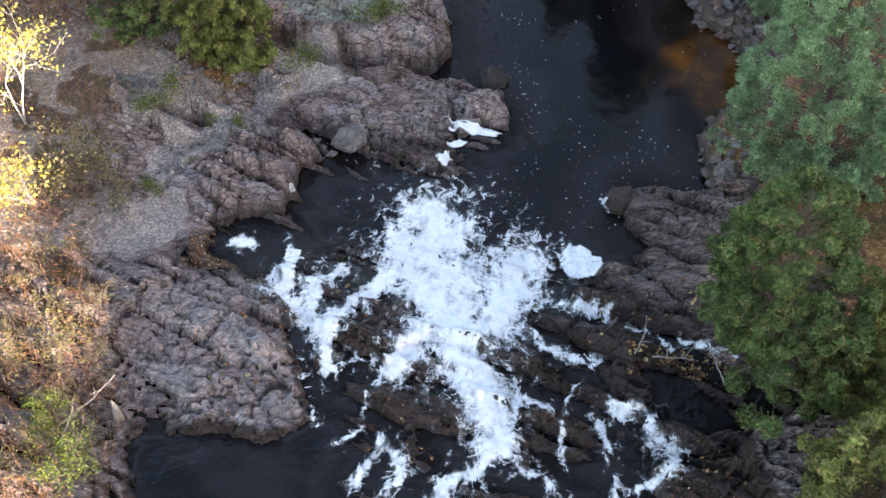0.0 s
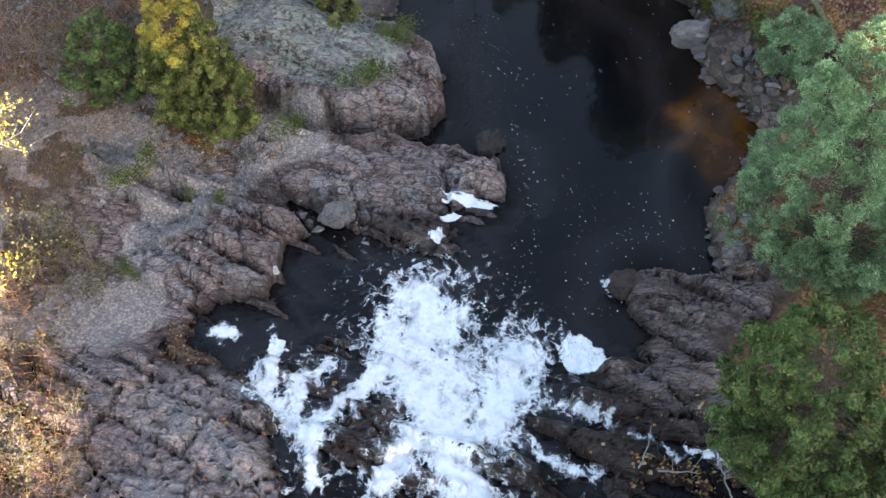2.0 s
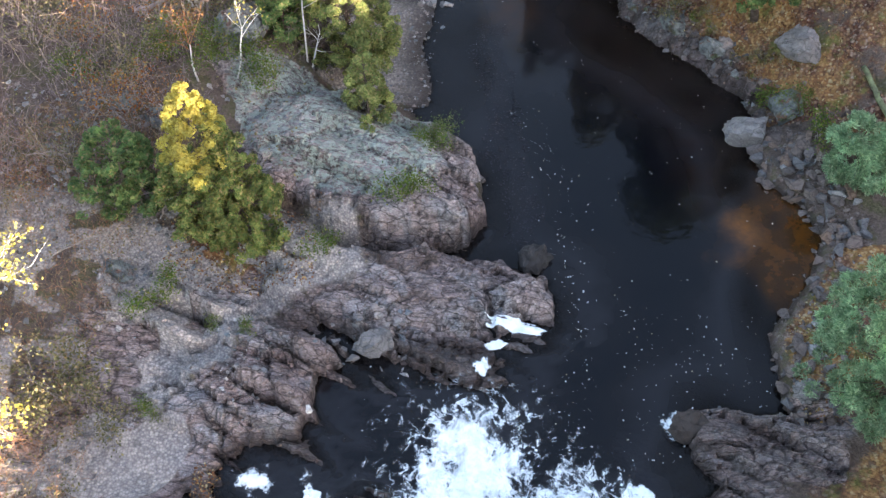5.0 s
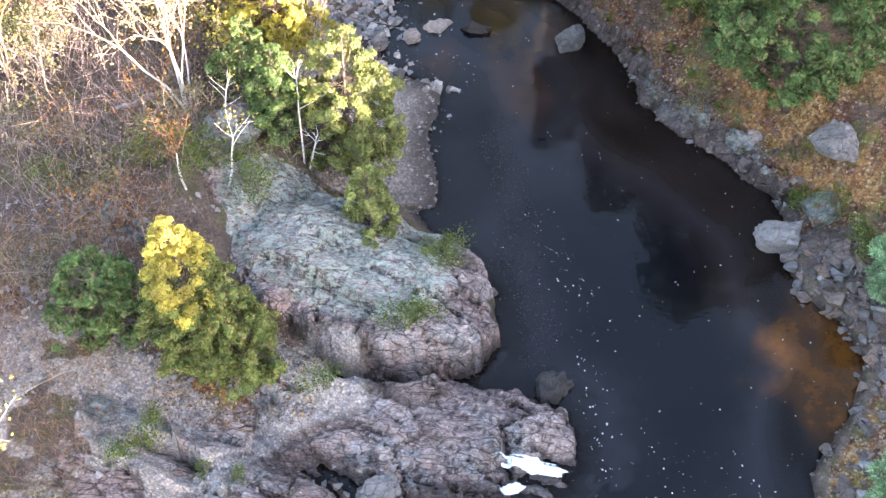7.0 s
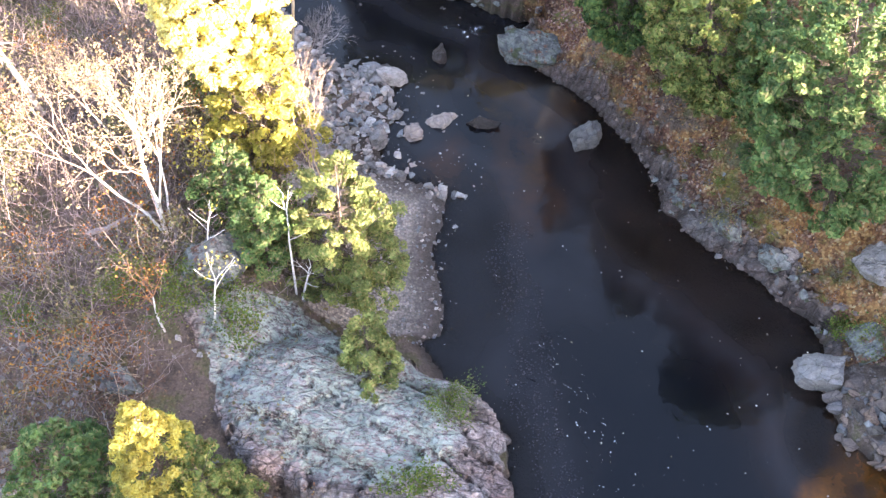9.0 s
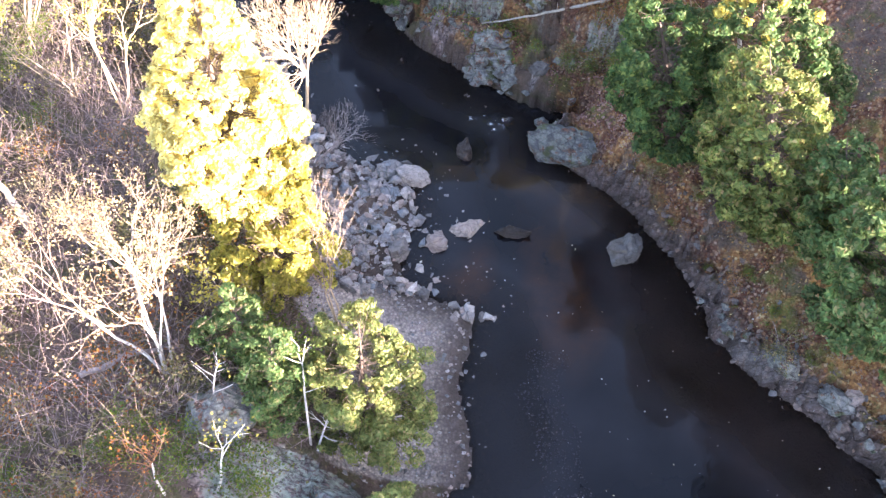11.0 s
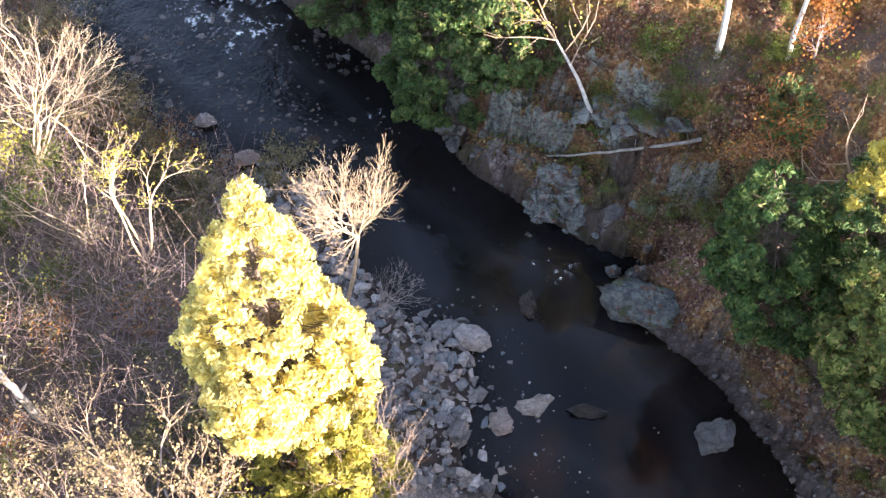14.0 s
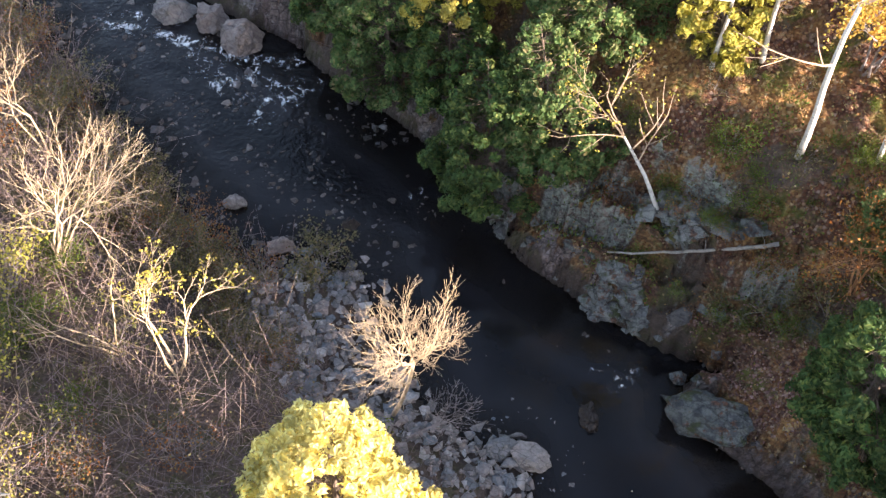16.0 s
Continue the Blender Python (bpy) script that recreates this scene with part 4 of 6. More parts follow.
def thing(name, x, y, label, category, group="", z=None, sink=0.08):
    e = new(name)
    e.location = (x, y, (ground_at(x, y) if z is None else z) - sink)
    return tagged(e, label, category, group)


def sprays(rng, centres, facing, along, length, width, loose=0.45):
    """Small kite-shaped sprays lying on the skin of a clump, each facing outwards and a little bent."""
    n = len(centres)
    u = facing + loose * rng.normal(size=(n, 3))
    u /= np.linalg.norm(u, axis=1, keepdims=True) + 1e-9
    d = along + 0.7 * rng.normal(size=(n, 3))
    d -= u * (d * u).sum(1, keepdims=True)
    d /= np.linalg.norm(d, axis=1, keepdims=True) + 1e-9
    s = np.cross(d, u)
    L = (length * rng.uniform(0.6, 1.35, n))[:, None]
    W = (width * rng.uniform(0.6, 1.35, n))[:, None]
    v = np.stack([centres - d * L * 0.45, centres + s * W * 0.5 - d * L * 0.08 + u * W * 0.12, centres + d * L * 0.55 - u * L * 0.10, centres - s * W * 0.5 - d * L * 0.08 + u * W * 0.12], 1)
    return v.reshape(-1, 3), np.arange(4 * n).reshape(n, 4)


def conifer(x, y, height, radius, label, mat=None, seed=0, start=0.08, lean=(0, 0), blunt=0.75, spray=(0.22, 0.12), name="cedar_tree", clump=0.36, cover=1.0, z=None, sunlit_from=None, category="tree", needles=False):
    """An evergreen: tapered trunk, limbs that carry rounded clumps of sprays with dark gaps between them."""
    rng = np.random.default_rng(seed + 1000)
    mat = mat or CEDAR
    tree = thing(name, x, y, label, category, "evergreens of the river banks", z=z)
    ax = np.array([lean[0], lean[1], 1.0])
    tr, n = [], 8
    r0 = 0.014 * height + 0.03
    for i in range(n):
        a, b = i / n, (i + 1) / n
        tr.append((*(ax * height * a), *(ax * height * b), r0 * (1 - 0.93 * a), r0 * (1 - 0.93 * b)))
    part("trunk", *spine_of(tr, 7), CEDARBARK, tree, soft=True)
    k = int(math.pi * radius * math.hypot(radius, height) * 0.8 / (clump * clump * 1.9)) + 10
    q = rng.uniform(0, 1, k)
    u = 1 - (1 - q) ** (1 / (1 + 0.8 * blunt))
    s = start + (0.98 - start) * u
    ang = rng.uniform(0, 2 * math.pi, k)
    ph = rng.uniform(0, 6.28, 4)
    lobe = 1 + 0.16 * np.sin(2 * ang + ph[0] + 2.0 * s) + 0.13 * np.sin(3 * ang + ph[1] + 9 * s) + 0.10 * np.sin(5 * ang + ph[2] - 14 * s)
    under = np.clip((s - start) / 0.14, 0.55, 1.0)
    env = radius * np.clip(1 - u, 0, 1) ** blunt * lobe * under + 0.10
    deep = np.where(rng.uniform(0, 1, k) < 0.22, rng.uniform(0.35, 0.7, k), rng.uniform(0.78, 1.06, k))
    rr = env * deep
    out = np.stack([np.cos(ang), np.sin(ang), np.zeros(k)], 1)
    foot = ax[None] * (height * s - 0.18 * rr)[:, None]
    c = ax[None] * (height * s)[:, None] + out * rr[:, None] + np.array([0, 0, 1.0]) * (0.12 * rr)[:, None]
    rc = clump * rng.uniform(0.6, 1.3, k) * (0.55 + 0.45 * np.clip(env / radius, 0, 1))
    mid = (foot + c) / 2 - np.array([0, 0, 1.0]) * (0.05 * rr)[:, None]
    w = (0.007 + 0.005 * rr)[:, None]
    limbs = np.concatenate([np.concatenate([foot, mid, w, w * 0.7], 1), np.concatenate([mid, c, w * 0.7, w * 0.35], 1)])
    part("branchwork", *tubes(limbs, 3), CEDARBARK, tree)["kind"] = "stuff"
    L, W = spray
    m = np.maximum(8, (cover * 8.8 * rc * rc / (L * W * 0.5))).astype(int)
    idx = np.repeat(np.arange(k), m)
    d = rng.normal(size=(len(idx), 3)) + 0.55 * out[idx] + np.array([0, 0, 0.45])
    d /= np.linalg.norm(d, axis=1, keepdims=True)
    p = c[idx] + d * np.array([1.0, 1.0, 0.85]) * (rc[idx] * rng.uniform(0.62, 1.10, len(idx)))[:, None]
    tone = np.clip(rng.normal(0.5, 0.2, k), 0.05, 1.0)[idx]
    way = d * 1.0 + out[idx] * 0.5 + np.array([0, 0, 0.25])
    face = (np.cross(d, rng.normal(size=d.shape)) if needles else d)

    def foliage(name_, sel, material, label_=""):
        ob = part(name_, *sprays(rng, p[sel], face[sel], way[sel], L, W), material, tree, label_)
        ob.data.attributes.new("tone", "FLOAT", "POINT").data.foreach_set("value", np.repeat(tone[sel], 4).astype(np.float32))
    hi = np.zeros(len(idx), bool)
    # sunlight painted on: clumps near the top take the yellow material
    if sunlit_from is not None:
        hi = (c[:, 2] > height * sunlit_from + 0.30 * out[:, 0] * radius + rng.normal(size=k) * 0.07 * height)[idx]
        foliage("gilded_top", hi, YELLOW_SUNLIT, "yellow foliage at the top")
    foliage("crown", ~hi, mat)
    return tree


def grow(rng, segs, tips, p, d, length, r, level, wild=0.45, up=0.15, kids=(3, 5)):
    """Branching skeleton of a broad-leaved tree or shrub."""
    n = 4 if level > 1 else 3 if level else 2
    pts = [p]
    for i in range(n):
        d = d + rng.normal(size=3) * wild * 0.28 + np.array([0, 0, up * 0.25])
        d = d / np.linalg.norm(d)
        q = pts[-1] + d * length / n
        a, b = r * (1 - 0.55 * i / n), r * (1 - 0.55 * (i + 1) / n)
        segs.append((*pts[-1], *q, a, b))
        pts.append(q)
    if level == 0:
        tips.append((pts[-1], d))
        tips.append((pts[-2], d))
        return
    for k in range(rng.integers(kids[0], kids[1] + 1)):
        t = rng.integers(1, n + 1) if k else n
        s = np.cross(d, rng.normal(size=3))
        s /= np.linalg.norm(s) + 1e-9
        nd = d * rng.uniform(0.55, 1.0) + s * rng.uniform(0.45, 0.95) * (0.6 if k == 0 else 1.0)
        grow(rng, segs, tips, pts[t], nd / np.linalg.norm(nd), length * rng.uniform(0.5, 0.75), r * 0.45, level - 1, wild, up, kids)


def broadleaf(x, y, height, label, bark, leaf=None, seed=0, stems=1, lean=(0, 0), levels=3, thick=0.05, leaf_n=6, leaf_size=0.11, spread=0.35, trunk=0.45, z=None, name="birch_tree", category="tree", bare_part="branchwork", kids=(3, 5), wild=0.45, up=0.15, twig=None):
    """A broad-leaved tree or shrub: one or more stems that branch, and leaves at the twigs."""
    rng = np.random.default_rng(seed + 2000)
    tree = thing(name, x, y, label, category, "shrubs of the river banks" if category == "shrub" else "birches and maples of the banks", z=z)
    trunk_s, limb_s, tips = [], [], []
    for s in range(stems):
        off = rng.normal(size=2) * (spread if stems > 1 else 0.0)
        d = np.array([lean[0] + off[0], lean[1] + off[1], 1.0])
        d /= np.linalg.norm(d)
        p = np.array([*(rng.normal(size=2) * 0.08 * (stems > 1)), 0.0])
        r = thick * (0.75 + 0.5 * rng.uniform()) if stems > 1 else thick
        n, length = 6, height * trunk * rng.uniform(0.8, 1.1)
        trunk_s = []
        for i in range(n):
            d = d + rng.normal(size=3) * 0.07
            d[2] = max(d[2], 0.25)
            d /= np.linalg.norm(d)
            q = p + d * length / n
            trunk_s.append((*p, *q, r * (1 - 0.5 * i / n), r * (1 - 0.5 * (i + 1) / n)))
            p = q
            if i > 2 and levels > 1 and rng.uniform() < 0.7:
                sd = np.cross(d, rng.normal(size=3))
                sd = d * 0.6 + 0.8 * sd / (np.linalg.norm(sd) + 1e-9)
                grow(rng, limb_s, tips, p, sd, height * 0.26, r * 0.4, levels - 2, wild, up, kids)
        for k in range(2 if levels > 1 else 1):
            nd = d + rng.normal(size=3) * 0.28
            grow(rng, limb_s, tips, p, nd / np.linalg.norm(nd), height * (1 - trunk) * 0.55, r * 0.5, levels - 1, wild, up, kids)
        if stems > 6:
            limb_s += trunk_s
        else:
            part("trunk" if stems == 1 else "stem", *spine_of(trunk_s, 7), bark, tree, soft=True)
    part(bare_part, *tubes(limb_s, 3), twig or bark, tree)["kind"] = "stuff"
    if leaf and leaf_n:
        c = np.array([t[0] for t in tips])
        dd = np.array([t[1] for t in tips])
        c, dd = np.repeat(c, leaf_n, 0), np.repeat(dd, leaf_n, 0)
        c = c + rng.normal(size=c.shape) * 0.16
        part("crown", *leaves(rng, c, dd, leaf_size, leaf_size * 0.8, 1.5), leaf, tree)
    return tree


def fork(rng, segs, tips, p, d, length, r, level, spread, lift):
    """A limb that forks again and again into finer, slightly crooked twigs."""
    n = 3
    side = []
    for i in range(n):
        d = d + rng.normal(size=3) * 0.13 + np.array([0, 0, lift * 0.1])
        d = d / np.linalg.norm(d)
        q = p + d * length / n
        segs.append((*p, *q, r * (1 - 0.1 * i), r * (1 - 0.1 * (i + 1))))
        p = q
        side.append(q)
    if level == 0:
        tips.append((p, d))
        return
    kids = 3 if rng.uniform() < 0.45 else 2
    turn = rng.uniform(0, 2 * math.pi)
    a = np.cross(d, [0.3, 0.2, 1.0])
    a /= np.linalg.norm(a) + 1e-9
    b = np.cross(d, a)
    for k in range(kids):
        ang = turn + 2 * math.pi * k / kids + rng.normal() * 0.3
        tilt = spread * rng.uniform(0.6, 1.25)
        nd = d + (a * math.cos(ang) + b * math.sin(ang)) * tilt
        fork(rng, segs, tips, p, nd / np.linalg.norm(nd), length * rng.uniform(0.7, 0.92), max(r * 0.6, 0.0035), level - 1, spread, lift)
    # a thin twig from the side of the limb
    ang = rng.uniform(0, 2 * math.pi)
    nd = d * 0.6 + a * math.cos(ang) + b * math.sin(ang)
    fork(rng, segs, tips, side[0], nd / np.linalg.norm(nd), length * 0.5, max(r * 0.35, 0.0035), max(0, level - 3), spread, lift)


def fan_tree(x, y, height, label, bark, twig, leaf=None, seed=0, stems=1, lean=(0, 0), thick=0.06, levels=6, trunk=0.3, spread=0.5, lift=0.3, open_=0.3, leaf_n=1, leaf_size=0.08, name="bare_tree", category="tree"):
    """A leafless tree: bare stems that fork into a fan of fine twigs."""
    rng = np.random.default_rng(seed + 4000)
    tree = thing(name, x, y, label, category, "bare trees of the wooded bank")
    segs, tips = [], []
    for s in range(stems):
        off = rng.normal(size=2) * open_ if stems > 1 else np.zeros(2)
        d = np.array([lean[0] + off[0], lean[1] + off[1], 1.0])
        d /= np.linalg.norm(d)
        p = np.array([*(rng.normal(size=2) * 0.07 * (stems > 1)), 0.0])
        r = thick * rng.uniform(0.75, 1.15) if stems > 1 else thick
        run, n = [], 6
        for i in range(n):
            d = d + rng.normal(size=3) * 0.07
            d /= np.linalg.norm(d)
            q = p + d * height * trunk / n
            run.append((*p, *q, r * (1 - 0.06 * i), r * (1 - 0.06 * (i + 1))))
            p = q
        part("trunk" if stems == 1 else "stem", *spine_of(run, 7), bark, tree, soft=True)
        first = height * (1 - trunk) * 0.25
        for k in range(3 if stems == 1 else 2):
            nd = d + rng.normal(size=3) * spread * 0.7
            fork(rng, segs, tips, p, nd / np.linalg.norm(nd), first, r * 0.6, levels - 1, spread, lift)
    t = np.asarray(segs)
    big = t[:, 6] > 0.011
    if big.any():
        part("branchwork", *tubes(t[big], 4), twig, tree)["kind"] = "stuff"
    part("twigwork", *tubes(t[~big], 3), twig, tree)["kind"] = "stuff"
    if leaf is not None:
        c = np.repeat(np.array([q[0] for q in tips]), leaf_n, 0)
        dd = np.repeat(np.array([q[1] for q in tips]), leaf_n, 0)
        part("crown", *leaves(rng, c + rng.normal(size=c.shape) * 0.06, dd, leaf_size, leaf_size * 0.8, 1.5), leaf, tree)
    return tree


# ---- evergreens ----
EVERGREENS = [
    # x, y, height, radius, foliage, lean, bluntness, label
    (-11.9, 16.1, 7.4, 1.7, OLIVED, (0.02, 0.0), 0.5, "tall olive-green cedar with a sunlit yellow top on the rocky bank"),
    (-10.9, 15.9, 5.4, 1.6, OLIVED, (0.05, 0.0), 0.45, "bushy olive-green cedar on the rocky bank"),
    (-15.2, 16.8, 4.3, 1.7, CEDAR, (0.04, 0), 0.6, "small dark green spruce beside the tall cedar"),
    (-8.0, 25.2, 7.0, 2.15, OLIVE, (0.03, 0), 0.42, "bushy yellow-green cedar beside the gravel beach"),
    (-10.5, 24.9, 4.4, 1.1, CEDAR, (0.05, 0), 0.5, "dark green cedar behind the leaning birch"),
    (-12.0, 26.2, 4.4, 1.1, CEDAR, (0.1, 0), 0.5, "dark green cedar under the bare birch"),
    (-6.6, 21.0, 3.2, 1.05, OLIVE, (-0.03, 0), 0.6, "small green cedar at the head of the lichen rock"),
    (-11.6, 30.0, 8.2, 1.9, YELLOWING, (0.10, 0), 0.45, "yellow-green cedar under the tall golden tree"),
    (12.2, 9.8, 11.4, 3.1, PINE, (-0.12, 0.0), 0.55, "blue-green pine leaning over the shingle shore"),
    (9.9, 1.0, 9.4, 3.0, CEDAR, (-0.16, 0.0), 0.42, "broad dense cedar leaning over the cascade"),
    (11.6, -4.2, 5.6, 2.2, OLIVE, (-0.2, 0), 0.45, "low bright green cedar beside the falls"),
    (12.6, -0.8, 7.0, 2.0, OLIVED, (-0.22, 0), 0.5, "olive cedar with browning tips on the steep bank"),
    (12.4, 20.3, 2.8, 1.7, PINE, (-0.2, 0), 0.5, "low spreading pine above the stone heap"),
    (9.2, 28.0, 11.2, 2.9, CEDAR, (-0.2, 0), 0.45, "large dense cedar on the leaf-strewn slope"),
    (3.0, 36.6, 8.4, 2.4, SPRUCE, (-0.3, 0), 0.5, "deep green cedar above the lichen boulder"),
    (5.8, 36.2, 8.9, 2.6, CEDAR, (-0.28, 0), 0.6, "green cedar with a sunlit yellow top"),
    (5.9, 32.9, 9.0, 2.5, OLIVED, (-0.28, 0), 0.5, "olive cedar with browning tips"),
    (7.6, 30.8, 7.0, 1.8, CEDAR, (-0.28, 0), 0.5, "green cedar between its taller neighbours on the slope"),
    (-13.0, 51.9, 6.8, 2.4, CEDAR, (-0.1, 0), 0.5, "green cedar leaning over the dark riffle"),
    (-8.9, 47.0, 7.0, 2.4, SPRUCE, (-0.09, 0), 0.6, "tall green spruce at the top of the rock wall"),
    (-6.7, 46.9, 6.6, 2.1, CEDAR, (-0.2, 0), 0.55, "green hemlock on the hillside"),
    (-10.7, 50.7, 6.4, 2.3, SPRUCE, (-0.06, 0), 0.55, "dense green spruce with a sunlit yellow top over the dark water"),
    (-1.8, 48.0, 5.6, 1.5, YELLOWING, (-0.25, 0), 0.55, "yellow-green hemlock on the hillside"),
    (-5.6, 49.6, 8.0, 2.4, CEDAR, (-0.1, 0), 0.6, "green hemlock standing in the woods"),
    (-9.4, 53.0, 8.0, 2.1, YELLOWING, (-0.05, 0), 0.6, "sunlit yellow-green spruce in the woods"),
    (-15.6, 54.6, 6.6, 2.1, SPRUCE, (-0.05, 0), 0.5, "green cedar at the head of the riffle"),
    (-1.6, 50.4, 7.6, 2.0, YELLOWING, (-0.1, 0), 0.6, "sunlit hemlock on the hillside"),
    (2.9, 42.0, 3.2, 0.9, CEDAR, (-0.2, 0), 0.55, "small cedar on the leaf-covered hillside"),
]
for i, (x, y, h, r, mat, lean, blunt, label) in enumerate(EVERGREENS):
    pine = mat is PINE
    conifer(x, y, h, r, label, mat, 10 + i, lean=lean, blunt=blunt, start=0.13 if i == 9 else 0.03 if x < 0 or y < 12 else 0.14, spray=(0.20, 0.04) if pine else (0.14, 0.075) if -13 < x < -6 and y < 26 or r < 1.2 or i == 9 else (0.20, 0.105),
            clump=0.34 if pine else 0.17 + 0.05 * r, name="pine_tree" if pine else "cedar_tree", sunlit_from=0.66 if i == 0 else 0.8 if "yellow top" in label else None, needles=pine, cover=1.0 if pine else 1.3 if r > 2.8 else 1.15)

# the tall golden tree that catches the sun
conifer(-12.3, 30.6, 14.4, 2.9, "tall golden-yellow tree in full sun beside the cobble bar", GOLD, 77, start=0.36, blunt=0.92, spray=(0.18, 0.10), clump=0.27, cover=1.1, name="larch_tree", lean=(0.01, 0))

# ---- birches, saplings and bare trees ----
fan_tree(-14.1, 25.8, 7.8, "many-stemmed white birch with sunlit bare limbs", BIRCH, TWIG, TAN, 1, stems=5, lean=(-0.08, 0.06), thick=0.06, levels=5, trunk=0.42, spread=0.4, open_=0.19, leaf_n=4, leaf_size=0.09, name="birch_tree")
broadleaf(-9.5, 24.0, 4.8, "slender white birch stem among green cedars", BIRCH, GREENLEAF, 2, thick=0.045, levels=2, leaf_n=3, leaf_size=0.1, lean=(-0.04, 0.18), trunk=0.75)
broadleaf(-9.3, 23.9, 2.2, "short crooked white birch", BIRCH, None, 3, thick=0.05, levels=2, leaf_n=0, lean=(0.2, 0.1), trunk=0.6, wild=0.9)
broadleaf(-13.4, 21.8, 3.8, "rusty-twigged shrub with a pale curved stem", BIRCH, RUST, 4, thick=0.045, levels=3, leaf_n=2, leaf_size=0.08, lean=(-0.12, 0.1), trunk=0.5, twig=REDTWIG)
broadleaf(-11.9, 22.0, 4.4, "thin pale birch with a few yellow leaves", BIRCH, YELLOW_SUNLIT, 5, thick=0.045, levels=2, leaf_n=3, lean=(0.28, 0.1), trunk=0.7)
broadleaf(-12.3, 24.0, 3.2, "thin pale birch on the grey outcrop", BIRCH, YELLOW_SUNLIT, 6, thick=0.04, levels=2, leaf_n=1, lean=(0.0, 0.1), trunk=0.7)
fan_tree(-9.0, 28.6, 8.0, "bare pale sapling in the sun beside the beach", SUNLIT_TWIG, TWIG, None, 7, stems=3, thick=0.045, levels=5, trunk=0.35, spread=0.36, lift=0.8, open_=0.1)
fan_tree(-11.9, 37.8, 9.0, "bare sunlit tree with a fan of fine branches", SUNLIT_TWIG, SUNLIT_TWIG, None, 8, lean=(0.24, 0.0), thick=0.085, levels=7, trunk=0.52, spread=0.27, lift=0.6)
fan_tree(-11.4, 37.0, 4.2, "low bare grey shrub leaning over the water", GREYBARK, GREYBARK, None, 9, stems=3, lean=(0.45, -0.05), thick=0.03, levels=5, trunk=0.35, spread=0.45, open_=0.25, name="bare_shrub", category="shrub")
broadleaf(-12.2, 27.9, 4.4, "shrub with bright yellow autumn leaves", GREYBARK, YELLOW_SUNLIT, 11, stems=3, spread=0.2, thick=0.03, levels=2, leaf_n=7, leaf_size=0.13, name="yellow_shrub", category="shrub")
fan_tree(-16.2, 29.1, 6.2, "slender tree with pinkish-brown dead leaves", GREYBARK, TWIG, TAN, 12, stems=3, thick=0.05, levels=5, trunk=0.5, spread=0.4, open_=0.14, leaf_n=2, leaf_size=0.07, name="birch_tree")
fan_tree(-23.8, 41.9, 7.2, "many-stemmed bare tree lit by the low sun", SUNLIT_TWIG, SUNLIT_TWIG, None, 13, stems=5, lean=(0.15, 0.0), thick=0.055, levels=5, trunk=0.4, spread=0.42, open_=0.26)
fan_tree(-18.8, 37.9, 6.6, "forked pale tree with a tuft of yellow leaves", SUNLIT_TWIG, SUNLIT_TWIG, YELLOW_SUNLIT, 14, stems=3, thick=0.055, levels=4, trunk=0.5, spread=0.5, open_=0.16, leaf_n=5, leaf_size=0.09, name="birch_tree")
fan_tree(-20.9, 38.5, 5.6, "pale forked bare tree in the brush", SUNLIT_TWIG, SUNLIT_TWIG, None, 15, stems=3, thick=0.045, levels=3, trunk=0.5, spread=0.55, open_=0.28)
fan_tree(-26.0, 47.4, 6.2, "thin bare sunlit tree on the far bank", SUNLIT_TWIG, SUNLIT_TWIG, None, 16, stems=2, thick=0.05, levels=5, trunk=0.4, spread=0.4, open_=0.15, lean=(0.08, 0))
fan_tree(-27.5, 40.0, 7.0, "bare tree with yellowing leaves in the sun", TWIG, TWIG, TAN, 17, stems=4, thick=0.05, levels=4, trunk=0.4, open_=0.22, leaf_n=2)
broadleaf(-22.5, 33.0, 6.0, "yellow-leaved birch in the wooded bank", GREYBARK, YELLOW_SUNLIT, 18, stems=3, spread=0.25, thick=0.05, levels=3, leaf_n=6, leaf_size=0.085)
fan_tree(-21.5, 27.0, 6.5, "bare tree with pinkish twigs in the sun", TWIG, REDTWIG, TAN, 19, stems=4, thick=0.05, levels=4, trunk=0.4, open_=0.22)
broadleaf(-18.6, 11.2, 5.8, "slim birch with sunlit yellow leaves", BIRCH, YELLOW_SUNLIT, 20, stems=2, spread=0.12, thick=0.05, levels=3, leaf_n=4, leaf_size=0.13, trunk=0.5)
broadleaf(-17.0, 7.3, 3.4, "bushy shrub with yellow autumn leaves", GREYBARK, YELLOW_SUNLIT, 21, stems=6, spread=0.35, thick=0.03, levels=2, leaf_n=6, leaf_size=0.14, trunk=0.4, name="yellow_shrub", category="shrub")
broadleaf(-3.4, 44.3, 7.4, "white birch leaning out from the rock wall with sparse yellow leaves", BIRCH, YELLOW_SUNLIT, 223, thick=0.085, levels=3, leaf_n=3, leaf_size=0.11, lean=(-0.45, 0.05), trunk=0.55, twig=TWIG)
broadleaf(0.5, 44.7, 9.0, "stout white birch on the russet hillside", BIRCH, YELLOW_SUNLIT, 23, thick=0.125, levels=3, leaf_n=3, lean=(-0.1, 0.0), trunk=0.75, twig=TWIG)
broadleaf(2.7, 44.2, 8.0, "white birch trunk on the hillside", BIRCH, YELLOW_SUNLIT, 24, thick=0.09, levels=3, leaf_n=4, lean=(-0.1, 0.0), trunk=0.7, twig=TWIG)
broadleaf(-2.2, 47.6, 6.5, "slim pale birch in the woods", BIRCH, YELLOW_SUNLIT, 25, thick=0.09, levels=2, leaf_n=2, lean=(-0.12, 0.0), trunk=0.65)
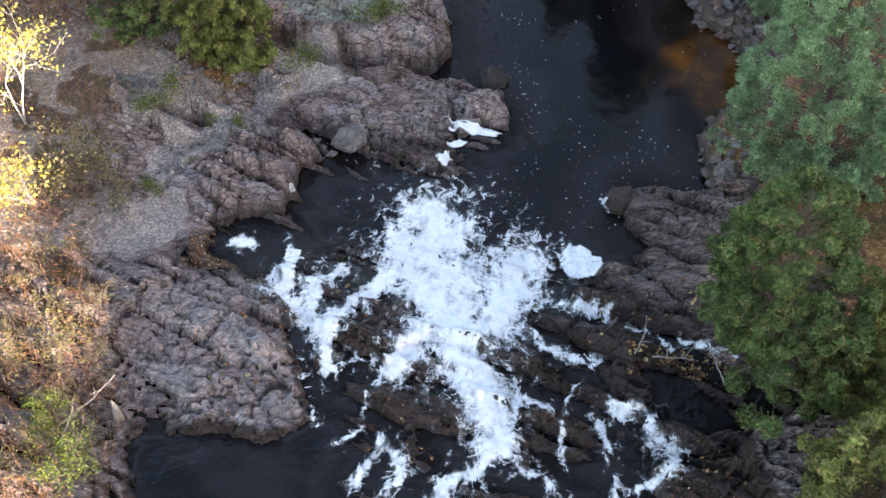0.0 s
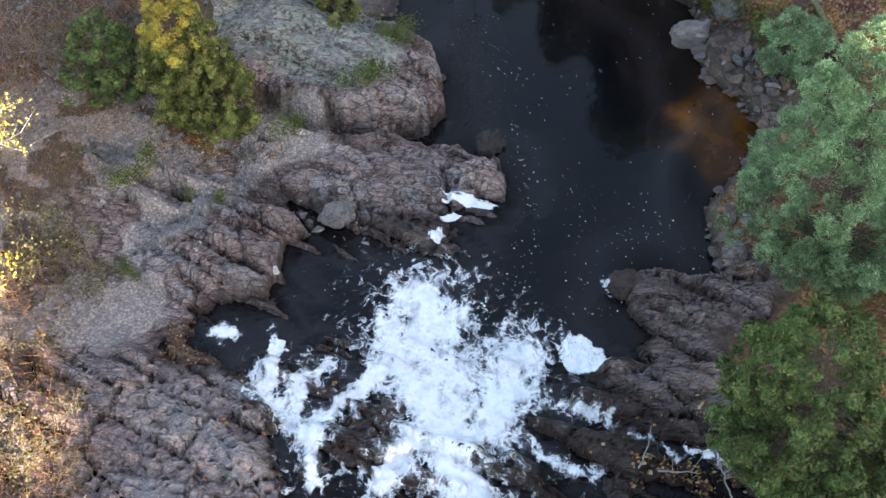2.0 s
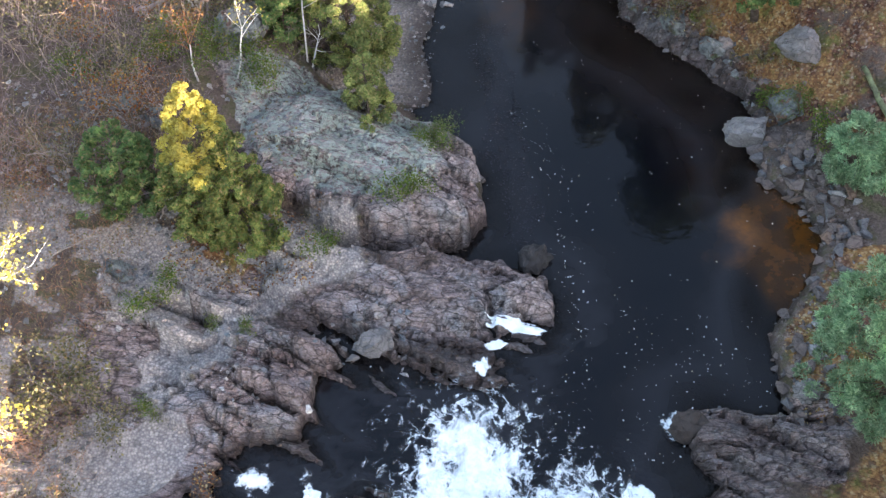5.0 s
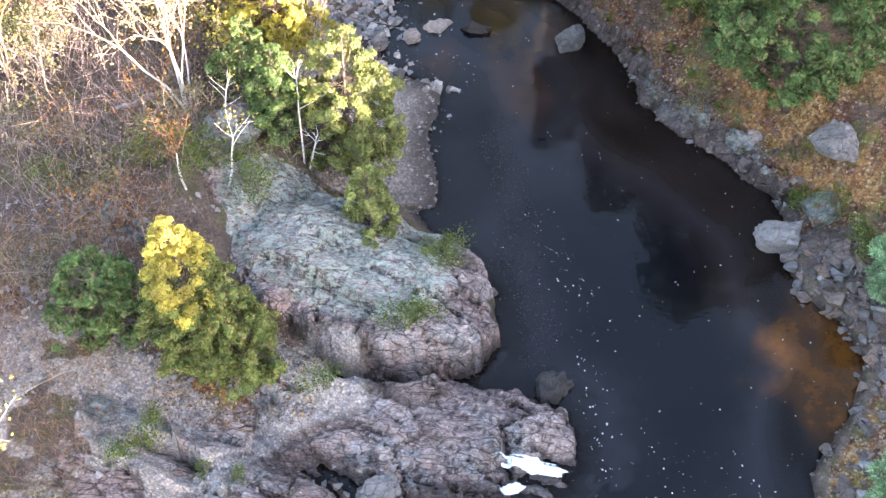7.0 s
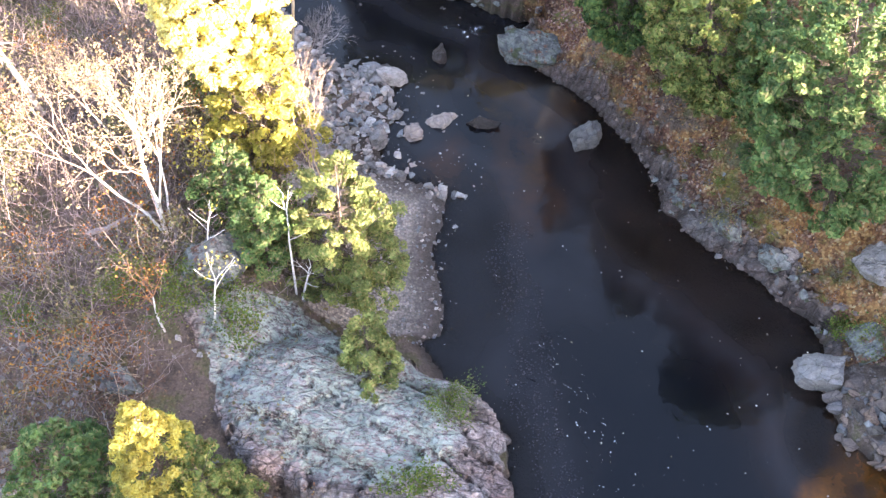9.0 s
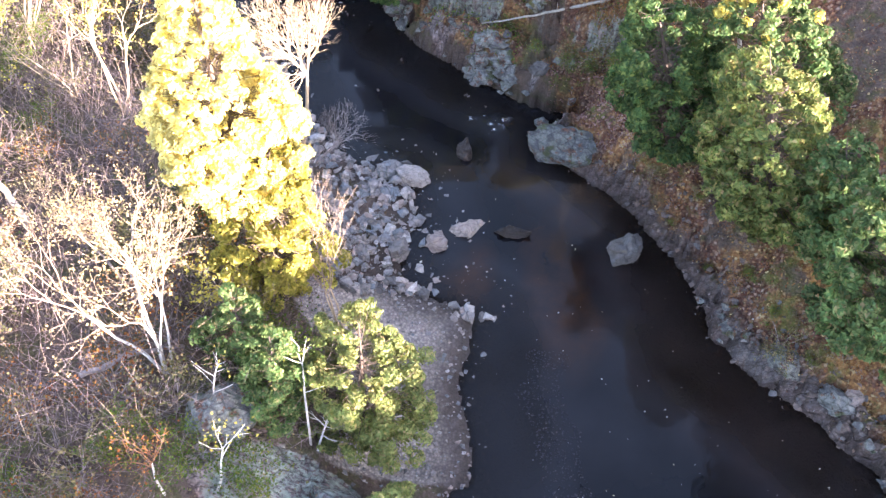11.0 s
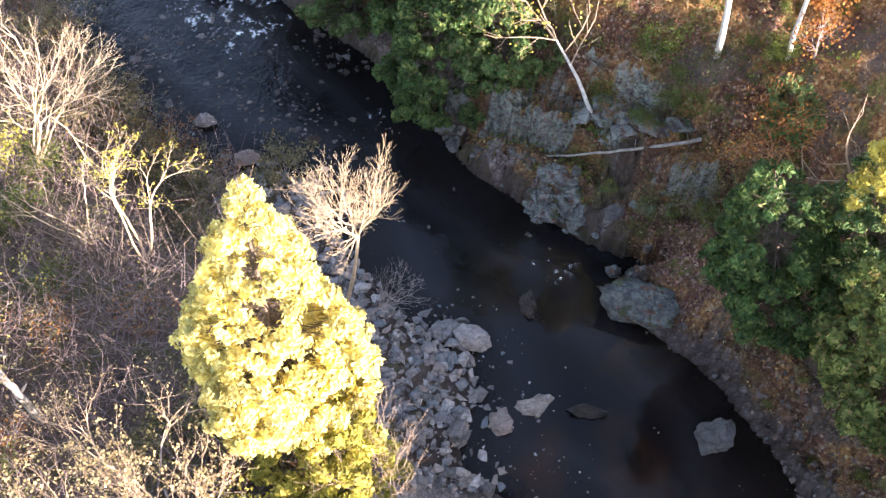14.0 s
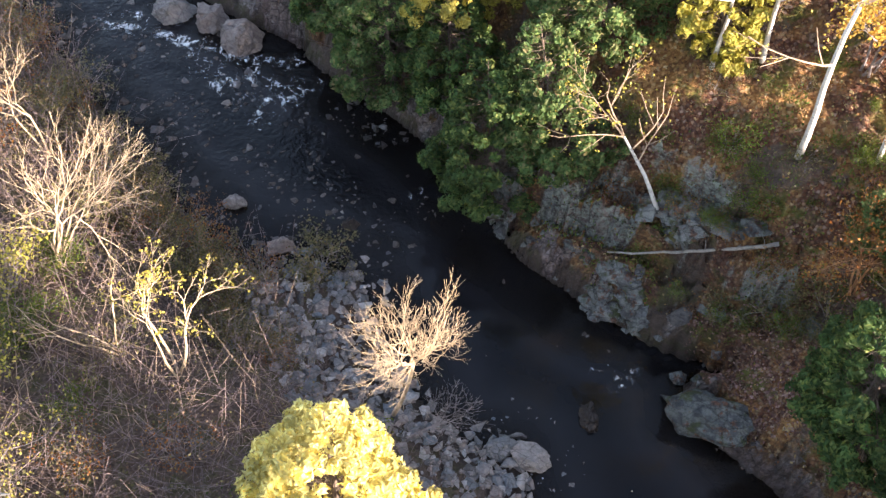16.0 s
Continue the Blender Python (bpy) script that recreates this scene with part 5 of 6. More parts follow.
broadleaf(-0.6, 47.8, 7.0, "slim pale birch higher on the hill", BIRCH, YELLOW_SUNLIT, 26, thick=0.1, levels=2, leaf_n=2, lean=(-0.1, 0.0), trunk=0.65)
broadleaf(4.9, 39.4, 6.6, "pale bare birch with spreading limbs above the cedars", BIRCH, None, 27, thick=0.11, levels=3, leaf_n=0, lean=(-0.1, 0.05), trunk=0.5, twig=TWIG)
broadleaf(2.6, 41.4, 4.6, "rusty upright shrub on the hillside", RUSTTWIG, RUST, 28, stems=5, spread=0.14, thick=0.035, levels=3, leaf_n=2, lean=(-0.2, 0), name="rusty_shrub", category="shrub")
broadleaf(3.6, 46.2, 2.8, "low orange-leaved maple catching the sun", GREYBARK, RUST, 29, stems=4, spread=0.4, thick=0.05, levels=3, leaf_n=10, leaf_size=0.14, name="maple_tree")
broadleaf(2.4, 46.9, 4.6, "golden-orange maple in the sun", GREYBARK, MAPLE, 30, stems=4, spread=0.4, thick=0.05, levels=3, leaf_n=10, leaf_size=0.14, name="maple_tree")
broadleaf(3.4, 44.0, 2.6, "low red-leaved shrub on the slope", GREYBARK, RUST, 31, stems=5, spread=0.4, thick=0.03, levels=2, leaf_n=6, name="rusty_shrub", category="shrub")

for i, (x, y, h) in enumerate([(-24.8, 40.6, 3.6), (-24.4, 35.6, 4.2), (-23.4, 31.4, 4.0), (-22.6, 29.0, 3.4)]):
    broadleaf(x, y, h, "olive-yellow leafy shrub at the edge of the thicket", GREYBARK, YELLOWING, 51 + i, stems=5, spread=0.35, thick=0.03, levels=2, leaf_n=8, leaf_size=0.12, trunk=0.4, name="yellow_shrub", category="shrub")

# ---- low bushes: one of each look, then copies ----
bushes = [
    broadleaf(-15.4, 8.8, 2.4, "rounded olive bush with yellowing leaves", GREYBARK, BRUSH, 41, stems=7, spread=0.5, thick=0.022, levels=2, kids=(2, 3), leaf_n=7, leaf_size=0.13, trunk=0.35, name="bush", category="shrub"),
    broadleaf(-13.6, 12.2, 1.2, "small yellow-green bush on bare rock", GREYBARK, GREENLEAF, 42, stems=8, spread=0.6, thick=0.015, levels=1, leaf_n=34, leaf_size=0.085, trunk=0.35, name="bush", category="shrub"),
    broadleaf(-10.9, 22.1, 2.0, "bright green leafy bush", GREYBARK, GREENLEAF, 43, stems=7, spread=0.5, thick=0.02, levels=2, kids=(2, 3), leaf_n=14, leaf_size=0.09, trunk=0.35, name="bush", category="shrub"),
    broadleaf(-22.0, 30.0, 2.6, "brown twiggy brush with a few dull leaves", GREYBARK, BRUSH, 44, stems=7, spread=0.5, thick=0.018, levels=2, kids=(2, 3), leaf_n=4, leaf_size=0.10, trunk=0.4, name="brushwood", category="shrub"),
    broadleaf(-18.0, 24.0, 2.4, "rust-brown leafy brush under the bare trees", GREYBARK, RUST, 45, stems=7, spread=0.5, thick=0.018, levels=2, kids=(2, 3), leaf_n=4, leaf_size=0.09, trunk=0.4, name="brushwood", category="shrub"),
]
spots = [(1, -7.8, 14.9, 1.0), (1, -5.2, 17.0, 1.1), (1, -4.4, 17.2, 0.9), (2, -3.9, 19.9, 0.8), (1, -12.9, 12.9, 0.9), (1, -11.2, 12.0, 0.6), (1, -10.0, 11.6, 0.6), (1, -12.9, 8.6, 0.7),
         (0, -14.4, 8.2, 0.8), (0, -16.4, 9.4, 1.0), (2, -12.9, 22.6, 0.9), (2, -14.8, 23.0, 0.9), (0, -16.0, 22.4, 1.0), (2, -10.6, 26.4, 1.2), (2, -11.4, 27.0, 1.1), (0, -13.5, 29.4, 1.0),
         (0, 0.6, 41.6, 0.9), (2, -0.6, 43.9, 0.7), (2, -1.5, 45.3, 0.8), (0, 2.0, 41.0, 0.8), (2, 10.2, 23.6, 0.7), (1, 9.6, 24.6, 1.0), (0, 6.0, 29.0, 0.6), (1, 11.2, 22.0, 1.2), (0, -14.0, 1.0, 0.8), (2, -13.2, -2.2, 0.7), (2, -12.0, -3.6, 0.9), (0, -15.4, 4.6, 0.9)]
rng = np.random.default_rng(5)
for n in range(105):
    x, y = rng.uniform(-31, -12), rng.uniform(20, 52)
    if line_distance(np.array([x]), np.array([y]), LEFT_BANK)[0] < 2.6 or inside(np.array([x]), np.array([y]), RIVER)[0] or (x > -14.5 and y < 24):
        continue
    spots.append((int(rng.choice([0, 3, 3, 3, 4, 4, 2])), x, y, rng.uniform(0.7, 1.25)))
for n in range(80):
    x, y = rng.uniform(-7.5, 4.5), rng.uniform(40.4, 47.5)
    if line_distance(np.array([x]), np.array([y]), RIGHT_BANK)[0] > 0.7 and not inside(np.array([x]), np.array([y]), RIVER)[0] and x > -5 - (y - 42):
        spots.append((int(rng.choice([0, 1, 2, 2, 4, 4])), x, y, rng.uniform(0.2, 0.55)))
for n in range(40):
    y = rng.uniform(24, 37)
    x = float(np.interp(y, [24, 26.6, 29.8, 35, 37.2], [9.0, 7.2, 3.9, 1.4, -0.7])) + rng.uniform(0.9, 3.2)
    spots.append((int(rng.choice([0, 1, 1, 4, 4, 2])), x, y, rng.uniform(0.15, 0.38)))
for n in range(90):
    y = rng.uniform(39, 56)
    x = float(np.interp(y, [38.8, 41.5, 43.6, 43.7, 46.1, 49.5, 53.6, 58], [-11.2, -13.0, -13.6, -17.7, -20.9, -23.9, -27.5, -31])) - (rng.uniform(0.2, 3.5) if y > 43.5 else rng.uniform(3.4, 6.5))
    spots.append((int(rng.choice([3, 3, 4, 0])), x, y, rng.uniform(0.45, 0.9)))
for n in range(26):
    spots.append((int(rng.choice([3, 4, 3])), rng.uniform(-26, -17.5), rng.uniform(6, 22), rng.uniform(0.4, 0.8)))
for n in range(24):
    spots.append((int(rng.choice([3, 3, 4, 0])), rng.uniform(-17.5, -12.2), rng.uniform(-5, 5.0), rng.uniform(0.3, 0.6)))
for k, x, y, s in spots:
    b = copy_thing(bushes[k], pose(x, y, ground_at(x, y) - 0.06, 0, 0, rng.uniform(0, 360)))
    b.scale = (s, s, s * rng.uniform(0.85, 1.1))


# ---- stones ----
def hull(seed, flat=0.7, n=14):
    """An angular stone: the convex hull of points on a squashed ball."""
    rng = np.random.default_rng(seed + 300)
    bm = bmesh.new()
    p = rng.normal(size=(n, 3))
    p /= np.linalg.norm(p, axis=1, keepdims=True)
    p *= rng.uniform(0.78, 1.0, (n, 1)) * np.array([1.0, rng.uniform(0.62, 0.85), flat * rng.uniform(0.7, 1.0)])
    for v in p:
        bm.verts.new(v)
    r = bmesh.ops.convex_hull(bm, input=bm.verts)
    bmesh.ops.delete(bm, geom=[g for g in r["geom_interior"] if isinstance(g, bmesh.types.BMVert)], context="VERTS")
    return bm


def boulder(x, y, rx, ry, rz, label, mat, seed=0, turn=0.0, up=0.3, name="boulder"):
    """A large stone with worn edges and a rough face, part sunk in its bed."""
    bm = hull(seed, 1.0, 24)
    bmesh.ops.triangulate(bm, faces=bm.faces)
    bmesh.ops.subdivide_edges(bm, edges=bm.edges[:], cuts=4, use_grid_fill=True)
    bmesh.ops.triangulate(bm, faces=bm.faces)
    span = [max(abs(v.co[i]) for v in bm.verts) for i in range(3)]
    for v in bm.verts:
        v.co = Vector((v.co.x / span[0], v.co.y / span[1], v.co.z / span[2]))
    for _ in range(1):
        bmesh.ops.smooth_vert(bm, verts=bm.verts, factor=0.2, use_axis_x=True, use_axis_y=True, use_axis_z=True)
    for v in bm.verts:
        k = noise.fractal(v.co * 2.2 + Vector((seed, 0, 0)), 0.6, 2.1, 5)
        ledge = abs(math.sin(3.1 * v.co.x + 1.4 * v.co.y + seed + 1.2 * k))
        v.co *= 1 + 0.20 * k + 0.05 * noise.noise(v.co * 7.0 + Vector((0, seed, 0))) - 0.12 * max(0.0, 0.25 - ledge) / 0.25
        v.co = Vector((v.co.x * rx, v.co.y * ry, v.co.z * rz))
    me = bpy.data.meshes.new(name)
    bm.to_mesh(me)
    bm.free()
    me.materials.append(mat)
    ob = new(name, me)
    up = up - 0.22 if mat is LEDGE else up
    base = max(ground_at(x, y), float(water_level(np.array([x]), np.array([y]))[0]) - 0.5)
    ob.matrix_world = pose(x, y, base + rz * up, 0, 0, turn)
    return tagged(ob, label, "boulder", "boulders along the river")


for i, (x, y, rx, ry, rz, up, turn, mat, label) in enumerate([
    (0.9, 33.3, 0.78, 0.66, 0.8, 0.75, 30, STONE, "pale grey angular boulder standing in dark water"),
    (8.7, 22.8, 1.0, 0.85, 0.9, 0.6, 10, STONE, "rounded pale grey boulder at the water's edge"),
    (-5.0, 34.2, 0.7, 0.5, 0.6, 0.5, 20, STONE, "pale boulder at the end of the cobble bar"),
    (-6.2, 33.4, 0.6, 0.5, 0.5, 0.45, 80, STONE, "flat-topped grey boulder on the cobble bar"),
    (-7.5, 33.0, 0.55, 0.42, 0.5, 0.4, 60, STONE, "blue-grey boulder on the cobble bar"),
    (-7.3, 36.6, 0.75, 0.5, 0.55, 0.5, -10, STONE, "long grey boulder beside the riffle"),
    (-8.3, 36.8, 0.6, 0.45, 0.5, 0.4, 30, STONE, "brownish boulder on the cobble bar"),
    (-3.3, 34.1, 0.7, 0.32, 0.55, 0.75, 0, DARKSTONE, "wet flat stone breaking the surface"),
    (-5.3, 38.2, 0.6, 0.38, 0.6, 0.62, 100, DARKSTONE, "wet boulder just under the water"),
    (9.2, 10.6, 0.5, 0.42, 0.45, 0.6, 20, STONE, "pale block of stone on the shingle"),
    (-5.6, 11.7, 0.75, 0.5, 0.55, 0.4, 10, STONE, "smooth grey boulder at the foot of the rock"),
    (0.0, 15.9, 0.75, 0.6, 0.8, 0.60, 60, DARKSTONE, "brown boulder just under the water"),
    (-1.6, 38.3, 1.75, 0.82, 0.9, 0.25, -22, MOSSY, "long lichen-green boulder at the river's edge"),
    (-16.6, 44.2, 0.55, 0.42, 0.5, 0.55, 20, STONE, "brown boulder at the end of the bar"),
    (-18.7, 46.2, 0.48, 0.3, 0.45, 0.55, 0, STONE, "pale flat stone in the shallow riffle"),
    (-14.2, 45.6, 0.4, 0.32, 0.5, 0.5, 0, DARKSTONE, "wet stone in the riffle"),
    (-20.0, 55.2, 1.0, 0.8, 0.95, 0.5, 40, STONE, "large grey boulder at the head of the riffle"),
    (-21.6, 56.3, 0.8, 0.7, 0.8, 0.5, 0, STONE, "grey boulder at the head of the riffle"),
    (-23.4, 56.8, 1.0, 0.7, 0.8, 0.5, 10, STONE, "dark grey boulder in fast water"),
    (-2.2, 40.0, 0.32, 0.28, 0.3, 0.5, 0, MOSSY, "small mossy stone by the bank"),
    (-2.4, 41.4, 0.5, 0.32, 0.35, 0.5, 20, STONE, "pale stone under the bank"),
    (5.4, 9.2, 0.9, 0.6, 0.5, 0.35, -10, DARKSTONE, "low wet rock beside settled foam"),
    (8.0, 27.2, 0.55, 0.4, 0.7, 0.4, 40, STONE, "upright stone at the foot of the bank"),
    (-12.1, 23.9, 1.25, 0.95, 0.95, 0.35, 20, MOSSY, "pale lichen-grey outcrop among the birches"),
    (-14.6, 20.2, 0.8, 0.5, 0.5, 0.3, -25, MOSSY, "low lichen-covered rock in the brush"),
    (-16.2, 20.9, 0.7, 0.45, 0.4, 0.3, -20, MOSSY, "flat grey rock in the brush"),
    (-15.0, 13.8, 0.7, 0.4, 0.35, 0.3, -25, MOSSY, "grey slab breaking through the scree"),
    (10.8, 26.0, 1.0, 0.75, 0.9, 0.5, -30, STONE, "large grey boulder at the foot of the grassy bank"),
    (10.2, 23.6, 1.0, 0.8, 0.8, 0.3, 10, MOSSY, "grey rock on the grassy bank"),
    (7.6, 27.2, 0.7, 0.5, 0.8, 0.25, -40, LEDGE, "cracked purple-grey rock at the foot of the bank"),
    (6.0, 28.4, 0.8, 0.45, 0.7, 0.25, -35, LEDGE, "cracked purple-grey rock along the bank"),
]):
    boulder(x, y, rx, ry, rz, label, mat, 20 + i, turn, up)

def stone_meshes(mat, count=6, flat=0.65):
    out = []
    for k in range(count):
        bm = hull(500 + k, flat, 13)
        me = bpy.data.meshes.new("stone")
        bm.to_mesh(me)
        bm.free()
        me.materials.append(mat)
        out.append(me)
    return out


def stone_field(name, label, spots, mat, category="stones"):
    """A bank of stones, each its own piece."""
    meshes = stone_meshes(mat)
    bar = tagged(new(name), label, category)
    bar.location = (spots[0][0], spots[0][1], ground_at(spots[0][0], spots[0][1]))
    rg = np.random.default_rng(9)
    back = Matrix.Translation(bar.location).inverted()
    for x, y, s in spots:
        ob = new("stone", meshes[rg.integers(len(meshes))])
        z = max(ground_at(x, y), float(water_level(np.array([x]), np.array([y]))[0]) - 0.35 * s - 0.05) + 0.22 * s
        ob.parent = bar
        ob.matrix_basis = back @ pose(x, y, z, rg.uniform(-14, 14), rg.uniform(-14, 14), rg.uniform(0, 360)) @ Matrix.Diagonal((s, s * rg.uniform(0.75, 1.1), s * rg.uniform(0.7, 1.1), 1))
    return bar


def pebbles(name, label, spots, mat, awash=False):
    """Stones too small to pick apart, joined."""
    rg = np.random.default_rng(14)
    tv, tf, at = [], [], 0
    bases = []
    for k in range(5):
        bm = hull(700 + k, 0.6, 9)
        bmesh.ops.triangulate(bm, faces=bm.faces)
        bm.verts.index_update()
        bases.append((np.array([v.co[:] for v in bm.verts]), np.array([[v.index for v in f.verts] for f in bm.faces])))
        bm.free()
    for x, y, s in spots:
        v, f = bases[rg.integers(5)]
        a = rg.uniform(0, 6.28)
        c, sn = math.cos(a), math.sin(a)
        w = v * s
        zz = ground_at(x, y) + 0.12 * s
        if awash:
            zz = max(zz, float(water_level(np.array([x]), np.array([y]))[0]) - rg.uniform(0.22, 0.6) * s)
        w = np.stack([w[:, 0] * c - w[:, 1] * sn + x, w[:, 0] * sn + w[:, 1] * c + y, w[:, 2] + zz], 1)
        tv.append(w)
        tf.append(f + at)
        at += len(v)
    return tagged(new(name, mesh_from(name, np.concatenate(tv), np.concatenate(tf), mat)), label, "stones", kind="stuff")


def scatter(n, x0, x1, y0, y1, test, size, seed, power=2.0):
    rg = np.random.default_rng(seed)
    x, y = rg.uniform(x0, x1, n), rg.uniform(y0, y1, n)
    d = np.minimum(line_distance(x, y, LEFT_BANK), line_distance(x, y, RIGHT_BANK))
    d = np.where(inside(x, y, RIVER), -d, d)
    ok = test(x, y, d)
    s = size[0] + (size[1] - size[0]) * rg.uniform(0, 1, n) ** power
    return [(float(a), float(b), float(c)) for a, b, c in zip(x[ok], y[ok], s[ok])]


bar_test = lambda x, y, d: (x < np.interp(y, [30, 38, 44, 52], [-1, -6, -11.5, -18])) & (d > -0.8) & (d < np.where(y > 37, 3.9, 3.0)) & (x < -3) & ((y > 31) | (x > -5.6)) & (y > 30)
stone_field("cobble_bar", "bar of angular grey and brown cobbles beside the river", scatter(2200, -17, -4, 30, 44.5, bar_test, (0.14, 0.44), 1, 1.5)[:300], STONE)
pebbles("bar_cobbles", "grey and brown cobbles packed on the bar", scatter(3600, -18, -4, 30, 45, bar_test, (0.13, 0.42), 11, 1.4), STONE)
heap_test = lambda x, y, d: (d > -0.15) & (d < 2.2)
stone_field("stone_heap", "heap of angular grey stones along the shore", scatter(420, 8.2, 12.5, 17.0, 22.4, heap_test, (0.18, 0.55), 2, 1.6)[:120], SHORE)
stone_field("shore_stones", "mixed grey and rust stones on the leafy shore", scatter(420, 8.0, 11.6, 9.6, 17.0, heap_test, (0.12, 0.42), 3, 2.0)[:140], SHORE)
stone_field("wash_stones", "loose stones washed against the foot of the rock", scatter(160, -8.0, -4.4, 10.8, 13.2, lambda x, y, d: (d > -0.4) & (d < 1.8), (0.08, 0.32), 4, 1.8)[:60], STONE)
pebbles("bar_pebbles", "small grey pebbles of the beach and bar", scatter(6500, -20, -3.5, 23.2, 45.5, lambda x, y, d: (d > -0.7) & ((y < 31) | (fbm(x * 1.1, y * 1.1, 57, 3) > 0.5)) & (d < 4.2) & (x < np.interp(y, [23, 30, 38, 44, 52], [-3, -3, -6, -11.5, -18])), (0.05, 0.16), 5), STONE)
shoal = lambda x, y, d: (d < -0.1) & (fbm(x * 0.35, y * 0.35, 33, 3) + 0.17 * np.clip(np.interp(y, [43, 60], [-17, -24]) - x, -4, 4) / 4 > 0.47)
pebbles("riffle_stones", "brown stones breaking the shallow riffle", scatter(5200, -30, -11, 42.5, 60, shoal, (0.10, 0.42), 6, 2.0) + scatter(220, -20, -4, 38, 56, lambda x, y, d: d < -0.3, (0.10, 0.36), 26, 2.0), RIVERSTONE, True)
pebbles("drowned_stones", "pale stones half drowned along the beach", scatter(1300, -10, -2.5, 24, 39, lambda x, y, d: (d < -0.05) & (d > -0.5 - 1.6 * smooth(29, 32, y)) & (x < np.interp(y, [24, 30, 38], [-2, -2.5, -6])), (0.05, 0.26), 16, 2.2), STONE, True)
wall = lambda x, y, d: (d > 0.0) & (d < np.where(y > 40, 1.4, 0.9)) & (x > np.interp(y, [23, 30, 38, 44, 52], [3, 0, -5, -10, -17])) & (fbm(x * 0.7, y * 0.7, 35, 3) > 0.46)
pebbles("wall_rubble", "broken grey rock of the steep bank", scatter(1500, -9, 10, 23, 46.5, wall, (0.10, 0.5), 17, 2.0) + scatter(3600, -9, 3.5, 40.3, 47, lambda x, y, d: (d > 0.0) & (d < 3.4) & (x > -12 + 0.6 * (47 - y)) & (x > np.interp(y, [40, 44, 52], [-4, -10, -17])) & (fbm(x * 0.45, y * 0.45, 39, 3) > 0.49), (0.22, 0.75), 27, 1.8), LEDGE)
pebbles("bank_stones", "weathered grey stones scattered over the bank", scatter(3200, -21, -9, 4, 22, lambda x, y, d: (d > 0.3) & (fbm(x * 0.5, y * 0.5, 15, 3) > 0.50), (0.05, 0.24), 7, 2.6), STONE)
pebbles("shore_gravel", "small stones under the far bank", scatter(3000, 1, 12.5, 9.5, 36, lambda x, y, d: (d > -0.3) & (d < 2.0) & (x > 1), (0.05, 0.2), 8) + scatter(2200, -3, 10, 23, 40, lambda x, y, d: (d > -0.15) & (d < 1.1) & (x > np.interp(y, [23, 30, 40], [5, 1, -3])), (0.05, 0.28), 18, 2.2), SHORE)


# ---- fallen leaves, flecks, grass and twigs ----
def flat_leaves(name, label, spots, mat, lift=0.02, on_water=False, category="leaves"):
    rg = np.random.default_rng(31)
    p = np.array(spots)
    z = (water_level(p[:, 0], p[:, 1]) + 0.025) if on_water else ground_many(p[:, 0], p[:, 1]) + lift
    n = len(p)
    a = rg.uniform(0, 6.28, n)
    tilt = 0.0 if on_water else 0.5
    d = np.stack([np.cos(a), np.sin(a), rg.normal(size=n) * tilt], 1) * p[:, 2:3]
    s = np.stack([-np.sin(a), np.cos(a), rg.normal(size=n) * tilt], 1) * p[:, 2:3] * 0.7
    c = np.stack([p[:, 0], p[:, 1], z], 1)
    v = np.stack([c - d, c + s, c + d, c - s], 1).reshape(-1, 3)
    return tagged(new(name, mesh_from(name, v, np.arange(4 * n).reshape(n, 4), mat)), label, category, kind="stuff")


flat_leaves("leaf_litter", "fallen rust and brown leaves on the slope", scatter(26000, -9, 13, 23, 60, lambda x, y, d: (d > 0.5) & (x > -14 + (60 - y) * 0.1) & (x > np.interp(y, [23, 40, 60], [2, -6, -22])), (0.03, 0.075), 41) +
            scatter(1600, -13.6, -8.0, 13.6, 17.2, lambda x, y, d: d > 0.5, (0.03, 0.07), 42) + scatter(700, -11.0, -9.0, 5.0, 7.0, lambda x, y, d: d > 0, (0.03, 0.07), 43) + scatter(1200, 8.4, 12, 9.6, 14.5, lambda x, y, d: d > 0.4, (0.03, 0.08), 44), DRYLEAF)
flat_leaves("drift_leaves", "drift of purple-brown fallen leaves above the lichen boulder", scatter(2600, -2.2, 3.2, 37.4, 41.6, lambda x, y, d: (d > 0.3) & (x > -2.5), (0.035, 0.08), 87), PURPLELEAF)
flat_leaves("bank_leaves", "fallen leaves on the wooded bank", scatter(12000, -30, -9, 14, 50, lambda x, y, d: (d > 2.5) & (x < -9), (0.03, 0.075), 45), THICKETLEAF)
flat_leaves("ledge_leaves", "yellow leaves caught on the wet ledges", scatter(900, -9, 9, -4.5, 5, lambda x, y, d: (fbm(x * 0.8, y * 0.8, 5, 3) > 0.53), (0.04, 0.10), 46) + scatter(260, 5.0, 8.6, 1.2, 2.3, lambda x, y, d: x > 0, (0.05, 0.11), 86), DRYLEAF, 0.06)
drift = lambda x, y, d: (d < -0.3) & (np.abs(x - np.interp(y, [8, 12, 16, 20, 26, 30], [1.6, 1.7, 1.4, 1.0, -1.2, -2.4])) < 0.35 + 0.5 * fbm(x * 0.9, y * 0.9, 5, 3))
flat_leaves("foam_flecks", "white foam flecks and leaves drifting on the pool", scatter(1500, -4, 5, 8, 24, drift, (0.012, 0.045), 47, 3) + scatter(480, -8, 11, 7.5, 36, lambda x, y, d: d < -0.2, (0.012, 0.045), 48, 3) +
            scatter(200, 3, 9, 8, 14, lambda x, y, d: d < -0.2, (0.015, 0.05), 49, 3), FLECK, 0, True, "foam")
